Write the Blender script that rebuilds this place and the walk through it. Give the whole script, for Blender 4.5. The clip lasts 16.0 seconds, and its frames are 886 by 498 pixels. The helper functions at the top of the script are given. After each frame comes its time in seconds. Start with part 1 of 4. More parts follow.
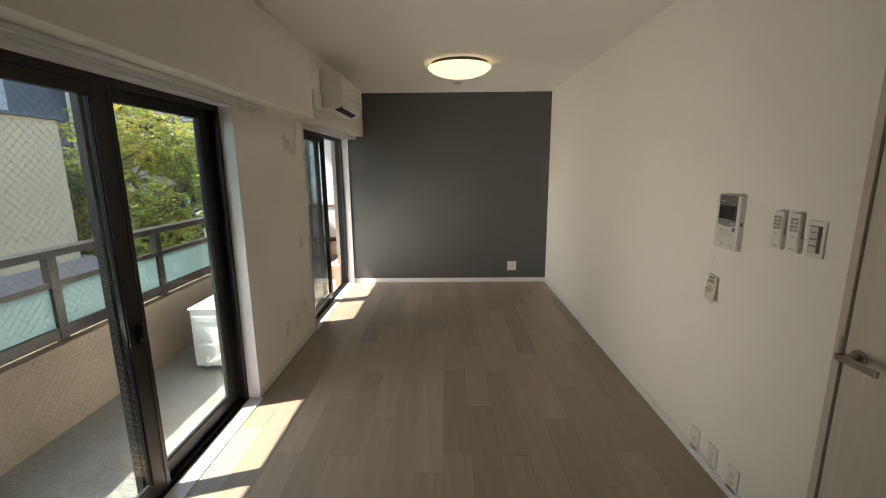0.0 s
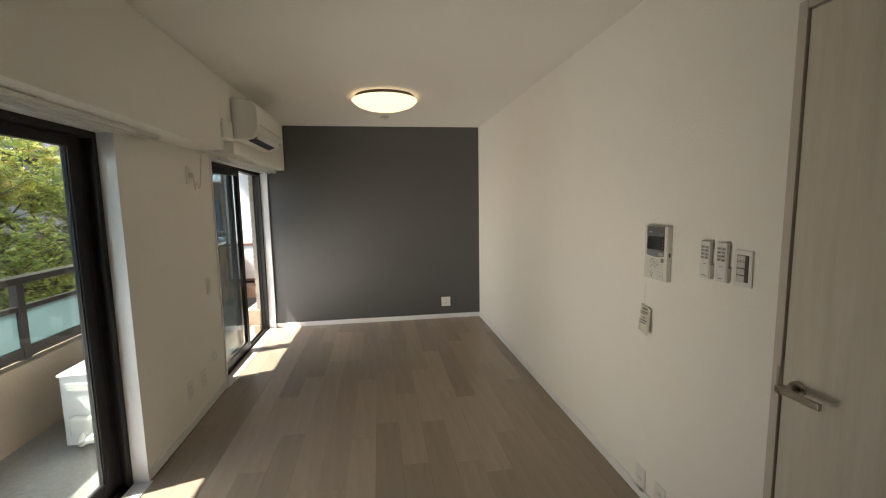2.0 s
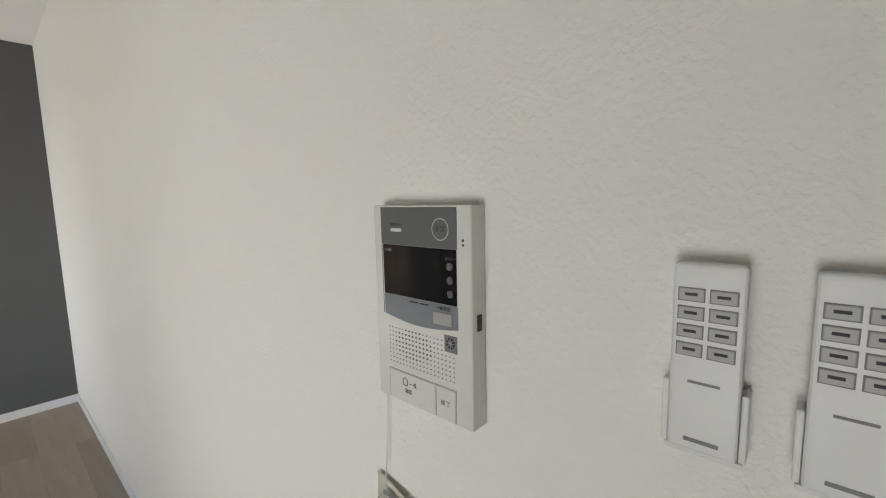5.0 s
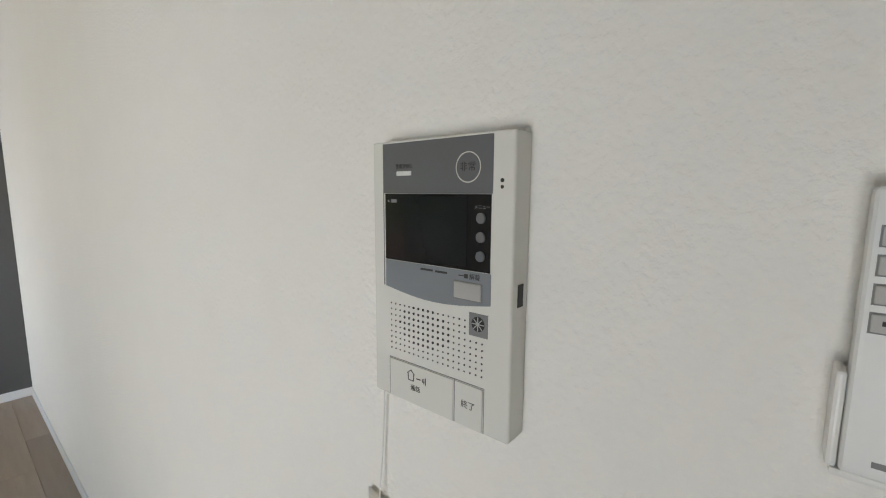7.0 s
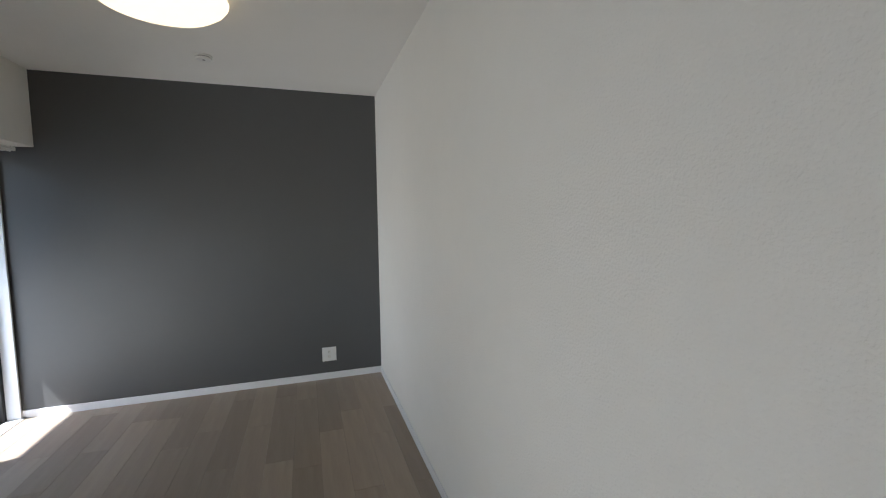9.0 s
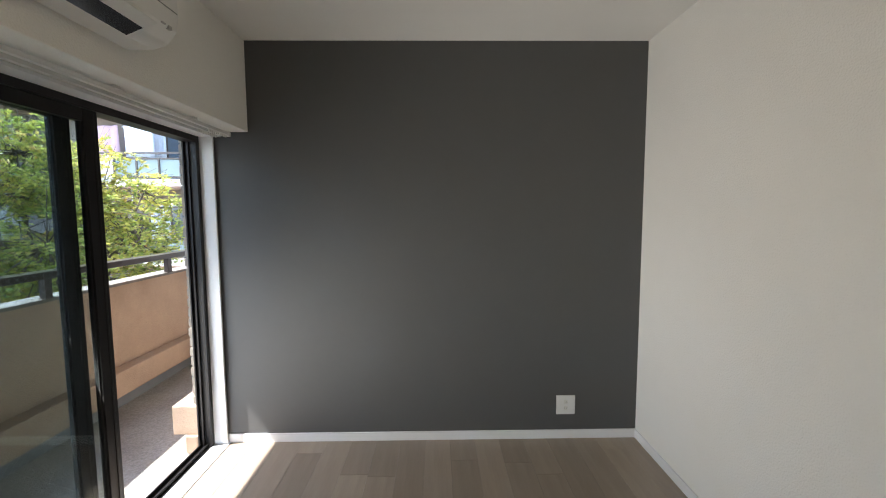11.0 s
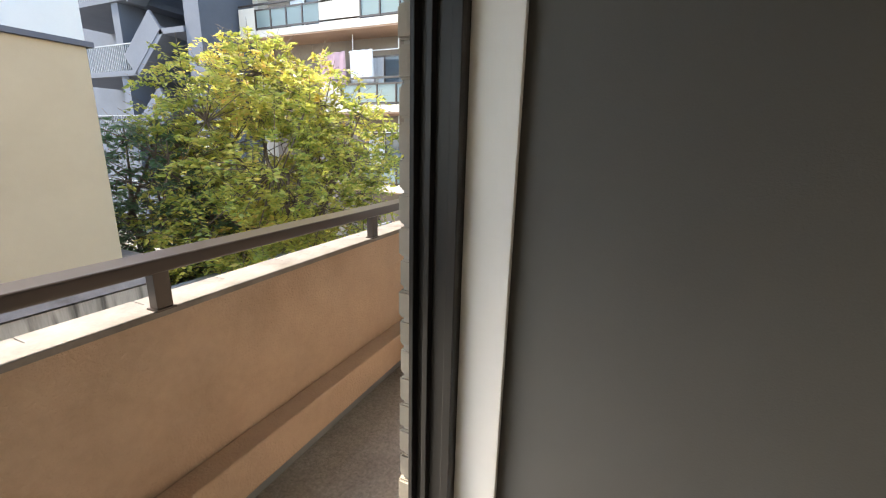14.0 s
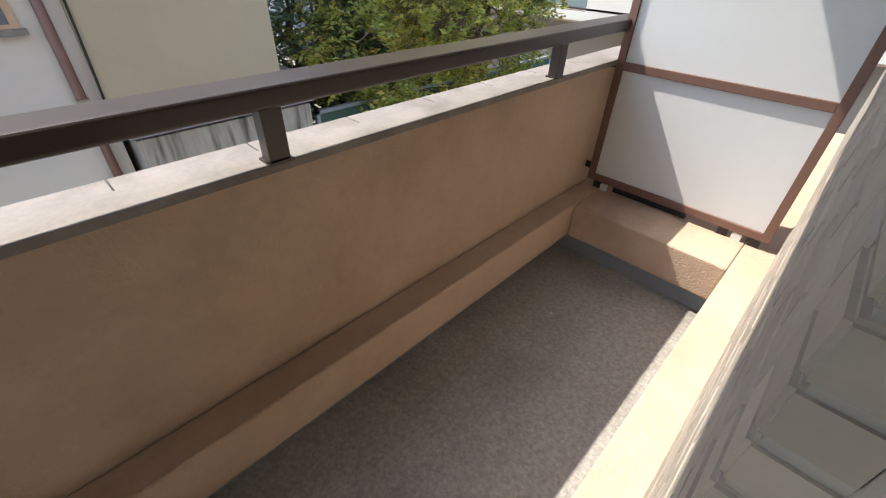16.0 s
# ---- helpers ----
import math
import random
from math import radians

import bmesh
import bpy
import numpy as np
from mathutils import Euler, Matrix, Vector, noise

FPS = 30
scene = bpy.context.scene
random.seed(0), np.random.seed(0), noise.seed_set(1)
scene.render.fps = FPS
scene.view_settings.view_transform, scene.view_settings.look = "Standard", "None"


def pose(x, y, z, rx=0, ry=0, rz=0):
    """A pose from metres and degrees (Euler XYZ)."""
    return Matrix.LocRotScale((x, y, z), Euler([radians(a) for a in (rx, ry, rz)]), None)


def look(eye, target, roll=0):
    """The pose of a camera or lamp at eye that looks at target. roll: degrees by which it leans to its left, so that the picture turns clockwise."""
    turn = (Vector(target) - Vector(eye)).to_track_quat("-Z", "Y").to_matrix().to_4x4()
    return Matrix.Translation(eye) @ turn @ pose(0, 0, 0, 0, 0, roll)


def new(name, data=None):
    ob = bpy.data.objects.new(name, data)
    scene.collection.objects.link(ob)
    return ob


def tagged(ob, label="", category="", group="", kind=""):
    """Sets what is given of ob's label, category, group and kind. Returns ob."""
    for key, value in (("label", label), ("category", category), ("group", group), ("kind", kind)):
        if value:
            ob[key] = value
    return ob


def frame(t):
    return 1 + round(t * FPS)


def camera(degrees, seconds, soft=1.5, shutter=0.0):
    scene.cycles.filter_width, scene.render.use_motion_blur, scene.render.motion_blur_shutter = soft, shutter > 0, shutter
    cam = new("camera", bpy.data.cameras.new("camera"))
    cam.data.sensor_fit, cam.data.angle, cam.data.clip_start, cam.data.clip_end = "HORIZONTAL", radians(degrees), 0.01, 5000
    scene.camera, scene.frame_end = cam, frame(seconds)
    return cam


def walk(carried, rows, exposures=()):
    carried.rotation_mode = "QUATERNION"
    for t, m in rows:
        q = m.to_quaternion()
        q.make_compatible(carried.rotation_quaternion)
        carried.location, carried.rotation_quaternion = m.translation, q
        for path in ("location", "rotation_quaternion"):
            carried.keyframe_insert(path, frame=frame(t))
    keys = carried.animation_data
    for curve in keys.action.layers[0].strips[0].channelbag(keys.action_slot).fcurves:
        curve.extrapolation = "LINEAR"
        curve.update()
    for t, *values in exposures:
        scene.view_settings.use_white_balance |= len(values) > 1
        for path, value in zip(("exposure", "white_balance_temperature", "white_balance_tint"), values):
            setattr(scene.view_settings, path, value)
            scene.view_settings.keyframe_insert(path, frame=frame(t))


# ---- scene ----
cam = camera(93.7, 16.0, soft=1.1)
PATH = [
    (0, (-0.113, 0.068, 1.495), (-0.137, 2.03, 1.111), -0.5),
    (0.5, (-0.104, 0.061, 1.501), (-0.105, 2.043, 1.233), -0.8),
    (1, (-0.095, 0.076, 1.494), (-0.045, 2.062, 1.266), -0.9),
    (1.5, (-0.115, 0.131, 1.494), (0.039, 2.112, 1.27), -0.9),
    (2, (-0.075, 0.252, 1.487), (0.22, 2.217, 1.262), -1.0),
    (2.5, (0.067, 0.437, 1.474), (0.547, 2.365, 1.25), -1.2),
    (3, (0.245, 0.68, 1.452), (0.94, 2.542, 1.232), -1.5),
    (3.5, (0.437, 0.969, 1.426), (1.374, 2.724, 1.217), -1.6),
    (4, (0.637, 1.256, 1.411), (1.796, 2.871, 1.191), -1.7),
    (4.2, (0.689, 1.366, 1.406), (1.938, 2.912, 1.182), -1.8),
    (6.5, (0.878, 1.711, 1.313), (2.466, 2.9, 1.056), 0.5),
    (7, (0.88, 1.717, 1.316), (2.414, 2.976, 1.059), 0.4),
    (7.5, (0.86, 1.714, 1.34), (2.277, 3.105, 1.106), -0.2),
    (8, (0.784, 1.687, 1.397), (1.968, 3.285, 1.18), -0.7),
    (8.5, (0.684, 1.708, 1.427), (1.597, 3.477, 1.232), -0.8),
    (9, (0.578, 1.817, 1.39), (1.201, 3.711, 1.227), -0.7),
    (9.6, (0.432, 2.095, 1.387), (0.78, 4.058, 1.237), -0.3),
    (11.9, (-0.4, 3.57, 1.421), (-0.591, 5.551, 1.222), 0.2),
    (12.5, (-0.607, 3.994, 1.426), (-1.004, 5.937, 1.171), 0.9),
    (13, (-0.836, 4.283, 1.436), (-1.337, 6.194, 1.124), 1.4),
    (13.5, (-1.028, 4.59, 1.474), (-1.708, 6.425, 1.064), 2.7),
    (14, (-1.2, 4.796, 1.422), (-1.998, 6.561, 0.926), 1.4),
    (14.5, (-1.373, 4.949, 1.376), (-2.273, 6.625, 0.759), 0.4),
    (15, (-1.496, 5.058, 1.346), (-2.486, 6.608, 0.56), 0.5),
    (15.5, (-1.592, 5.157, 1.312), (-2.652, 6.539, 0.328), 1.4),
    (16, (-1.63, 5.174, 1.301), (-2.735, 6.349, 0.119), 2.1),
]
walk(cam, [(t, look(e, g, r)) for t, e, g, r in PATH], [
    (0.0, 3.0, 7300, 10), (3.0, 3.35, 7100, 10), (4.2, 3.65, 6400, 10), (6.5, 3.62, 6000, 9), (7.5, 3.75, 6000, 9), (8.1, 3.75, 6000, 9), (9.0, 3.0, 5800, 9), (9.7, 2.75, 5700, 9), (12.0, 3.4, 6900, 10), (13.0, 3.25, 7200, 9), (14.0, 2.7, 7600, 10), (15.0, 2.3, 7300, 10), (16.0, 2.1, 6900, 10)])

# ---- light ----
SUN_WAY = Vector((1.0, 0.32, -1.52)).normalized()
sky_world = bpy.data.worlds.new("sky")
sky_world.use_nodes = True
scene.world = sky_world
wn = sky_world.node_tree
sky = wn.nodes.new("ShaderNodeTexSky")
sky.sky_type = "NISHITA"
sky.sun_disc = False
sky.sun_elevation = math.asin(-SUN_WAY.z)
sky.sun_rotation = math.atan2(-SUN_WAY.x, -SUN_WAY.y) % (2 * math.pi)
wn.links.new(sky.outputs[0], wn.nodes["Background"].inputs[0])
wn.nodes["Background"].inputs[1].default_value = 0.15
sun_data = bpy.data.lights.new("sun", "SUN")
sun_data.energy, sun_data.angle, sun_data.color = 2.05, radians(0.5), (1.0, 0.97, 0.92)
sun_lamp = new("sun", sun_data)
sun_lamp.matrix_world = SUN_WAY.to_track_quat("-Z", "Y").to_matrix().to_4x4()
LAMP_GLOW = 0.2


def window_fill(y, z, way):
    """An added area lamp low in a window opening, standing in for light from sky and sunlit deck."""
    d = bpy.data.lights.new("window_daylight", "AREA")
    d.shape, d.size, d.size_y = "RECTANGLE", 1.45, 0.9
    d.energy, d.spread, d.color = WINDOW_WATTS, radians(98), (1.0, 0.95, 0.87)
    o = new("window_daylight", d)
    o.matrix_world = look((-1.41, y, z), (-1.41 + way[0], y + way[1], z + way[2]))


WINDOW_WATTS = 1.0
window_fill(1.76, 0.50, (1.0, 0.52, 0.30))
window_fill(4.62, 0.50, (1.0, 0.52, 0.30))

# ---- materials ----


def material(name, color, rough=0.6, metal=0.0, vary=0.06, scale=6.0, bump=0.0, bump_scale=200.0, stretch=(1, 1, 1),
             island=0.0, second=None, second_scale=2.0, spec=0.5, coat=0.0):
    """A surface with colour variation at two scales and a fine relief."""
    m = bpy.data.materials.new(name)
    m.use_nodes = True
    nt = m.node_tree
    n, ln = nt.nodes, nt.links
    b = n["Principled BSDF"]
    b.inputs["Roughness"].default_value = rough
    b.inputs["Metallic"].default_value = metal
    b.inputs["Specular IOR Level"].default_value = spec
    b.inputs["Coat Weight"].default_value = coat
    co = n.new("ShaderNodeTexCoord")
    mp = n.new("ShaderNodeMapping")
    mp.inputs["Scale"].default_value = stretch
    ln.new(co.outputs["Object"], mp.inputs[0])
    big = n.new("ShaderNodeTexNoise")
    big.inputs["Scale"].default_value = scale
    big.inputs["Detail"].default_value = 6
    ln.new(mp.outputs[0], big.inputs["Vector"])
    fine = n.new("ShaderNodeTexNoise")
    fine.inputs["Scale"].default_value = scale * 9
    fine.inputs["Detail"].default_value = 4
    ln.new(mp.outputs[0], fine.inputs["Vector"])
    mixf = n.new("ShaderNodeMath")
    mixf.operation = "MULTIPLY_ADD"
    mixf.inputs[1].default_value = 0.4
    ln.new(fine.outputs["Fac"], mixf.inputs[0])
    ln.new(big.outputs["Fac"], mixf.inputs[2])
    ramp = n.new("ShaderNodeMapRange")
    ramp.inputs["From Min"].default_value = 0.4
    ramp.inputs["From Max"].default_value = 1.0
    ramp.inputs["To Min"].default_value = 1 - vary
    ramp.inputs["To Max"].default_value = 1 + vary
    ln.new(mixf.outputs[0], ramp.inputs["Value"])
    val = ramp.outputs[0]
    if island:
        info = n.new("ShaderNodeObjectInfo")
        r2 = n.new("ShaderNodeMapRange")
        r2.inputs["To Min"].default_value = 1 - island
        r2.inputs["To Max"].default_value = 1 + island
        ln.new(info.outputs["Random"], r2.inputs["Value"])
        mul = n.new("ShaderNodeMath")
        mul.operation = "MULTIPLY"
        ln.new(val, mul.inputs[0])
        ln.new(r2.outputs[0], mul.inputs[1])
        val = mul.outputs[0]
    hsv = n.new("ShaderNodeHueSaturation")
    ln.new(val, hsv.inputs["Value"])
    if second:
        mx = n.new("ShaderNodeMix")
        mx.data_type = "RGBA"
        st = n.new("ShaderNodeTexNoise")
        st.inputs["Scale"].default_value = second_scale
        st.inputs["Detail"].default_value = 8
        ln.new(mp.outputs[0], st.inputs["Vector"])
        sr = n.new("ShaderNodeMapRange")
        sr.inputs["From Min"].default_value = 0.5
        sr.inputs["From Max"].default_value = 0.72
        ln.new(st.outputs["Fac"], sr.inputs["Value"])
        ln.new(sr.outputs[0], mx.inputs["Factor"])
        mx.inputs["A"].default_value = (*color, 1)
        mx.inputs["B"].default_value = (*second, 1)
        ln.new(mx.outputs["Result"], hsv.inputs["Color"])
    else:
        hsv.inputs["Color"].default_value = (*color, 1)
    ln.new(hsv.outputs[0], b.inputs["Base Color"])
    if bump:
        bn = n.new("ShaderNodeTexNoise")
        bn.inputs["Scale"].default_value = bump_scale
        bn.inputs["Detail"].default_value = 3
        ln.new(mp.outputs[0], bn.inputs["Vector"])
        bp = n.new("ShaderNodeBump")
        bp.inputs["Strength"].default_value = 1.0
        bp.inputs["Distance"].default_value = bump
        ln.new(bn.outputs["Fac"], bp.inputs["Height"])
        ln.new(bp.outputs[0], b.inputs["Normal"])
    return m


def glass_material(name, tint, rough=0.0, haze=0.0):
    """A thin pane: clear with gloss by Fresnel; haze adds a milky, light-scattering share."""
    m = bpy.data.materials.new(name)
    m.use_nodes = True
    nt = m.node_tree
    n, ln = nt.nodes, nt.links
    out = n["Material Output"]
    n.remove(n["Principled BSDF"])
    tr = n.new("ShaderNodeBsdfTransparent")
    tr.inputs[0].default_value = (*tint, 1)
    base = tr.outputs[0]
    if haze:
        tl = n.new("ShaderNodeBsdfTranslucent")
        tl.inputs[0].default_value = (*tint, 1)
        df = n.new("ShaderNodeBsdfDiffuse")
        df.inputs[0].default_value = (*tint, 1)
        m2 = n.new("ShaderNodeMixShader")
        m2.inputs[0].default_value = 0.5
        ln.new(tl.outputs[0], m2.inputs[1])
        ln.new(df.outputs[0], m2.inputs[2])
        mh = n.new("ShaderNodeMixShader")
        mh.inputs[0].default_value = haze
        ln.new(base, mh.inputs[1])
        ln.new(m2.outputs[0], mh.inputs[2])
        base = mh.outputs[0]
    gl = n.new("ShaderNodeBsdfGlossy")
    gl.inputs["Roughness"].default_value = rough
    fr = n.new("ShaderNodeLayerWeight")
    fr.inputs[0].default_value = 0.5
    pw = n.new("ShaderNodeMath")
    pw.operation = "POWER"
    pw.inputs[1].default_value = 5.0
    ln.new(fr.outputs["Facing"], pw.inputs[0])
    ad = n.new("ShaderNodeMath")
    ad.operation = "MULTIPLY_ADD"
    ad.inputs[1].default_value, ad.inputs[2].default_value = 0.9, 0.035
    ln.new(pw.outputs[0], ad.inputs[0])
    mx = n.new("ShaderNodeMixShader")
    ln.new(ad.outputs[0], mx.inputs[0])
    ln.new(base, mx.inputs[1])
    ln.new(gl.outputs[0], mx.inputs[2])
    ln.new(mx.outputs[0], out.inputs[0])
    return m


def leaf_material(name, stops):
    m = bpy.data.materials.new(name)
    m.use_nodes = True
    nt = m.node_tree
    n, ln = nt.nodes, nt.links
    b = n["Principled BSDF"]
    b.inputs["Roughness"].default_value = 0.35
    geo = n.new("ShaderNodeNewGeometry")
    co = n.new("ShaderNodeTexCoord")
    nz = n.new("ShaderNodeTexNoise")
    nz.inputs["Scale"].default_value = 0.9
    ln.new(co.outputs["Object"], nz.inputs["Vector"])
    ad = n.new("ShaderNodeMath")
    ad.operation = "MULTIPLY_ADD"
    ad.inputs[1].default_value = 0.55
    ln.new(geo.outputs["Random Per Island"], ad.inputs[0])
    mr = n.new("ShaderNodeMapRange")
    mr.inputs["From Min"].default_value = 0.3
    mr.inputs["From Max"].default_value = 0.7
    mr.inputs["To Min"].default_value = 0.0
    mr.inputs["To Max"].default_value = 0.45
    ln.new(nz.outputs["Fac"], mr.inputs["Value"])
    ln.new(mr.outputs[0], ad.inputs[2])
    cr = n.new("ShaderNodeValToRGB")
    while len(cr.color_ramp.elements) < len(stops):
        cr.color_ramp.elements.new(0.5)
    for e, (p, c) in zip(cr.color_ramp.elements, stops):
        e.position, e.color = p, (*c, 1)
    ln.new(ad.outputs[0], cr.inputs[0])
    ln.new(cr.outputs[0], b.inputs["Base Color"])
    tl = n.new("ShaderNodeBsdfTranslucent")
    ln.new(cr.outputs[0], tl.inputs[0])
    mx = n.new("ShaderNodeMixShader")
    mx.inputs[0].default_value = 0.5
    ln.new(b.outputs[0], mx.inputs[1])
    ln.new(tl.outputs[0], mx.inputs[2])
    ln.new(mx.outputs[0], n["Material Output"].inputs[0])
    return m


def lamp_material(name, color, strength):
    m = bpy.data.materials.new(name)
    m.use_nodes = True
    b = m.node_tree.nodes["Principled BSDF"]
    b.inputs["Base Color"].default_value = (0.85, 0.82, 0.75, 1)
    b.inputs["Roughness"].default_value = 0.3
    b.inputs["Emission Color"].default_value = (*color, 1)
    b.inputs["Emission Strength"].default_value = strength
    return m


WALLPAPER = material("white embossed wallpaper", (0.86, 0.84, 0.79), 0.75, vary=0.02, scale=1.5, bump=0.0022, bump_scale=150)
CEILING = material("ceiling paper", (0.85, 0.83, 0.79), 0.85, vary=0.015, scale=2, bump=0.0004, bump_scale=260)
GREY_PAPER = material("charcoal accent wallpaper", (0.092, 0.092, 0.092), 0.62, vary=0.04, scale=3, bump=0.0004, bump_scale=330)
WHITE_TRIM = material("white trim film", (0.80, 0.80, 0.80), 0.4, vary=0.02, scale=8)
PLANK = material("greige ash flooring", (0.33, 0.27, 0.21), 0.36, vary=0.12, scale=4, stretch=(6, 0.4, 6), island=0.17, bump=0.0002, bump_scale=60)
UNDERFLOOR = material("dark plank joint", (0.09, 0.07, 0.055), 0.8)
DOOR_FILM = material("pale wood-grain door film", (0.62, 0.575, 0.50), 0.45, vary=0.10, scale=3.5, stretch=(9, 9, 0.55), bump=0.0003, bump_scale=40)
DOOR_TRIM = material("pale door casing film", (0.55, 0.50, 0.45), 0.45, vary=0.06, scale=3, stretch=(8, 8, 0.4))
BLACK_ALU = material("dark bronze aluminium", (0.016, 0.0145, 0.015), 0.42, vary=0.12, scale=9, spec=0.3)
RUBBER = material("black gasket", (0.012, 0.012, 0.012), 0.6)
SATIN = material("satin nickel", (0.42, 0.39, 0.35), 0.32, metal=1.0, vary=0.05, scale=20)
WHITE_PLASTIC = material("white plastic", (0.76, 0.75, 0.72), 0.3, vary=0.02, scale=15)
IVORY_PLASTIC = material("ivory plastic", (0.70, 0.68, 0.62), 0.32, vary=0.02, scale=15)
GLOSS_WHITE = material("glossy white plastic", (0.74, 0.73, 0.68), 0.12, vary=0.015, scale=12)
GREY_PANEL = material("grey printed panel", (0.145, 0.148, 0.15), 0.35, vary=0.03, scale=20)
GREY_LIGHT = material("light grey printed panel", (0.23, 0.245, 0.265), 0.35, vary=0.03, scale=20)
SCREEN = material("black display", (0.010, 0.010, 0.011), 0.15, vary=0.05)
DARK_PRINT = material("dark print", (0.03, 0.03, 0.03), 0.6)
GREY_PRINT = material("grey print", (0.22, 0.22, 0.22), 0.6)
BUTTON_GREY = material("grey key", (0.43, 0.42, 0.40), 0.45, vary=0.03, scale=30)
REMOTE_BODY = material("pale grey plastic", (0.74, 0.74, 0.72), 0.4, vary=0.02, scale=20)
ROCKER = material("rocker plastic", (0.62, 0.60, 0.55), 0.35, vary=0.02, scale=20)
ROCKER_DARK = material("dark rocker inset", (0.10, 0.095, 0.095), 0.4)
PAPER = material("instruction paper", (0.70, 0.67, 0.58), 0.8, vary=0.04, scale=30)
STUCCO = material("beige stucco", (0.49, 0.36, 0.265), 0.85, vary=0.12, scale=3.5, bump=0.005, bump_scale=95, second=(0.40, 0.28, 0.20), second_scale=1.6)
COPING = material("weathered mortar coping", (0.215, 0.195, 0.18), 0.85, vary=0.2, scale=8, bump=0.002, bump_scale=50, second=(0.15, 0.13, 0.115), second_scale=5)
DECK = material("balcony vinyl sheet", (0.32, 0.30, 0.27), 0.5, vary=0.36, scale=75, bump=0.005, bump_scale=150, second=(0.255, 0.235, 0.21), second_scale=2.5)
SKIRT_GREY = material("blue-grey waterproof coat", (0.20, 0.225, 0.25), 0.55, vary=0.10, scale=6)
RAIL_BROWN = material("dark brown aluminium rail", (0.060, 0.047, 0.042), 0.28, metal=0.35, vary=0.10, scale=6)
PARTITION_BROWN = material("brown partition frame", (0.16, 0.085, 0.065), 0.5, vary=0.10, scale=8)
PARTITION_WHITE = material("white fibre-cement panel", (0.62, 0.64, 0.64), 0.55, vary=0.03, scale=3)
BRICK = material("grey-beige brick tile", (0.30, 0.265, 0.22), 0.65, vary=0.10, scale=12, island=0.10, bump=0.0012, bump_scale=70)
MORTAR = material("brick joint mortar", (0.31, 0.285, 0.25), 0.9, vary=0.08, scale=20, bump=0.001, bump_scale=120)
YELLOW_WALL = material("cream render", (0.42, 0.37, 0.265), 0.9, vary=0.04, scale=1.2, bump=0.002, bump_scale=40, second=(0.38, 0.335, 0.24), second_scale=0.5)
PALE_WALL = material("pale render", (0.55, 0.53, 0.48), 0.9, vary=0.05, scale=1.0)
STAINED = material("stained concrete", (0.34, 0.32, 0.28), 0.9, vary=0.25, scale=2.5, stretch=(1, 3, 0.3), second=(0.07, 0.065, 0.055), second_scale=3.0)
# Dark and bluish because the stair tower's shade is put into the colour.
CONCRETE = material("concrete with tower shade in its colour", (0.09, 0.105, 0.135), 0.85, vary=0.10, scale=1.0)
FACADE = material("cream facade tile", (0.58, 0.54, 0.48), 0.8, vary=0.06, scale=1.0)
SOFFIT = material("brown balcony soffit", (0.42, 0.27, 0.19), 0.8, vary=0.06, scale=1.5)
# Shade inside the far balconies is put into this dark wall colour.
DARK_WALL = material("back wall with balcony shade in its colour", (0.24, 0.20, 0.17), 0.8, vary=0.08, scale=1.0)
FROST_TEAL = glass_material("frosted pale green glass", (0.42, 0.52, 0.52), 0.2, haze=0.7)
PANE = glass_material("window glass", (0.80, 0.86, 0.87))
FAR_PANE = material("far window glass", (0.10, 0.13, 0.16), 0.08, vary=0.2, scale=1)
CURTAIN = material("pale curtain", (0.62, 0.66, 0.70), 0.9, vary=0.08, scale=3, stretch=(6, 6, 0.3))
WIRE = material("wire in glass", (0.16, 0.16, 0.16), 0.4, metal=0.6)
BARK = material("grey brown bark", (0.13, 0.10, 0.075), 0.9, vary=0.3, scale=7, stretch=(2, 2, 0.5), bump=0.01, bump_scale=25)
LEAF = leaf_material("autumn leaves", [(0.0, (0.10, 0.16, 0.05)), (0.25, (0.27, 0.34, 0.08)), (0.5, (0.46, 0.48, 0.10)), (0.78, (0.60, 0.52, 0.14)), (1.0, (0.64, 0.33, 0.12))])
SHRUB = leaf_material("dark shrub leaves", [(0.0, (0.04, 0.09, 0.04)), (0.5, (0.09, 0.17, 0.08)), (1.0, (0.20, 0.28, 0.15))])
GROUND = material("grey yard paving", (0.22, 0.21, 0.19), 0.9, vary=0.2, scale=1.2, second=(0.12, 0.115, 0.10), second_scale=0.4)
PINK_CLOTH = material("pink cloth", (0.52, 0.34, 0.37), 0.9, vary=0.06, scale=4)
WHITE_CLOTH = material("white cloth", (0.78, 0.78, 0.80), 0.9, vary=0.04, scale=4)
GREEN_NET = material("dark green fence mesh", (0.03, 0.075, 0.06), 0.7, vary=0.1)
LAMP_SHADE = lamp_material("glowing lamp shade", (1.0, 0.77, 0.46), LAMP_GLOW)

# ---- building helpers ----


def add_box(bm, x0, x1, y0, y1, z0, z1, m=None):
    """A box in bm; m: an extra transform."""
    mt = Matrix.Translation(((x0 + x1) / 2, (y0 + y1) / 2, (z0 + z1) / 2)) @ Matrix.Diagonal((abs(x1 - x0), abs(y1 - y0), abs(z1 - z0), 1))
    return bmesh.ops.create_cube(bm, size=1, matrix=(m @ mt) if m else mt)["verts"]


def add_cyl(bm, r, depth, m, seg=24, r2=None):
    return bmesh.ops.create_cone(bm, cap_ends=True, segments=seg, radius1=r, radius2=r if r2 is None else r2, depth=depth, matrix=m)["verts"]


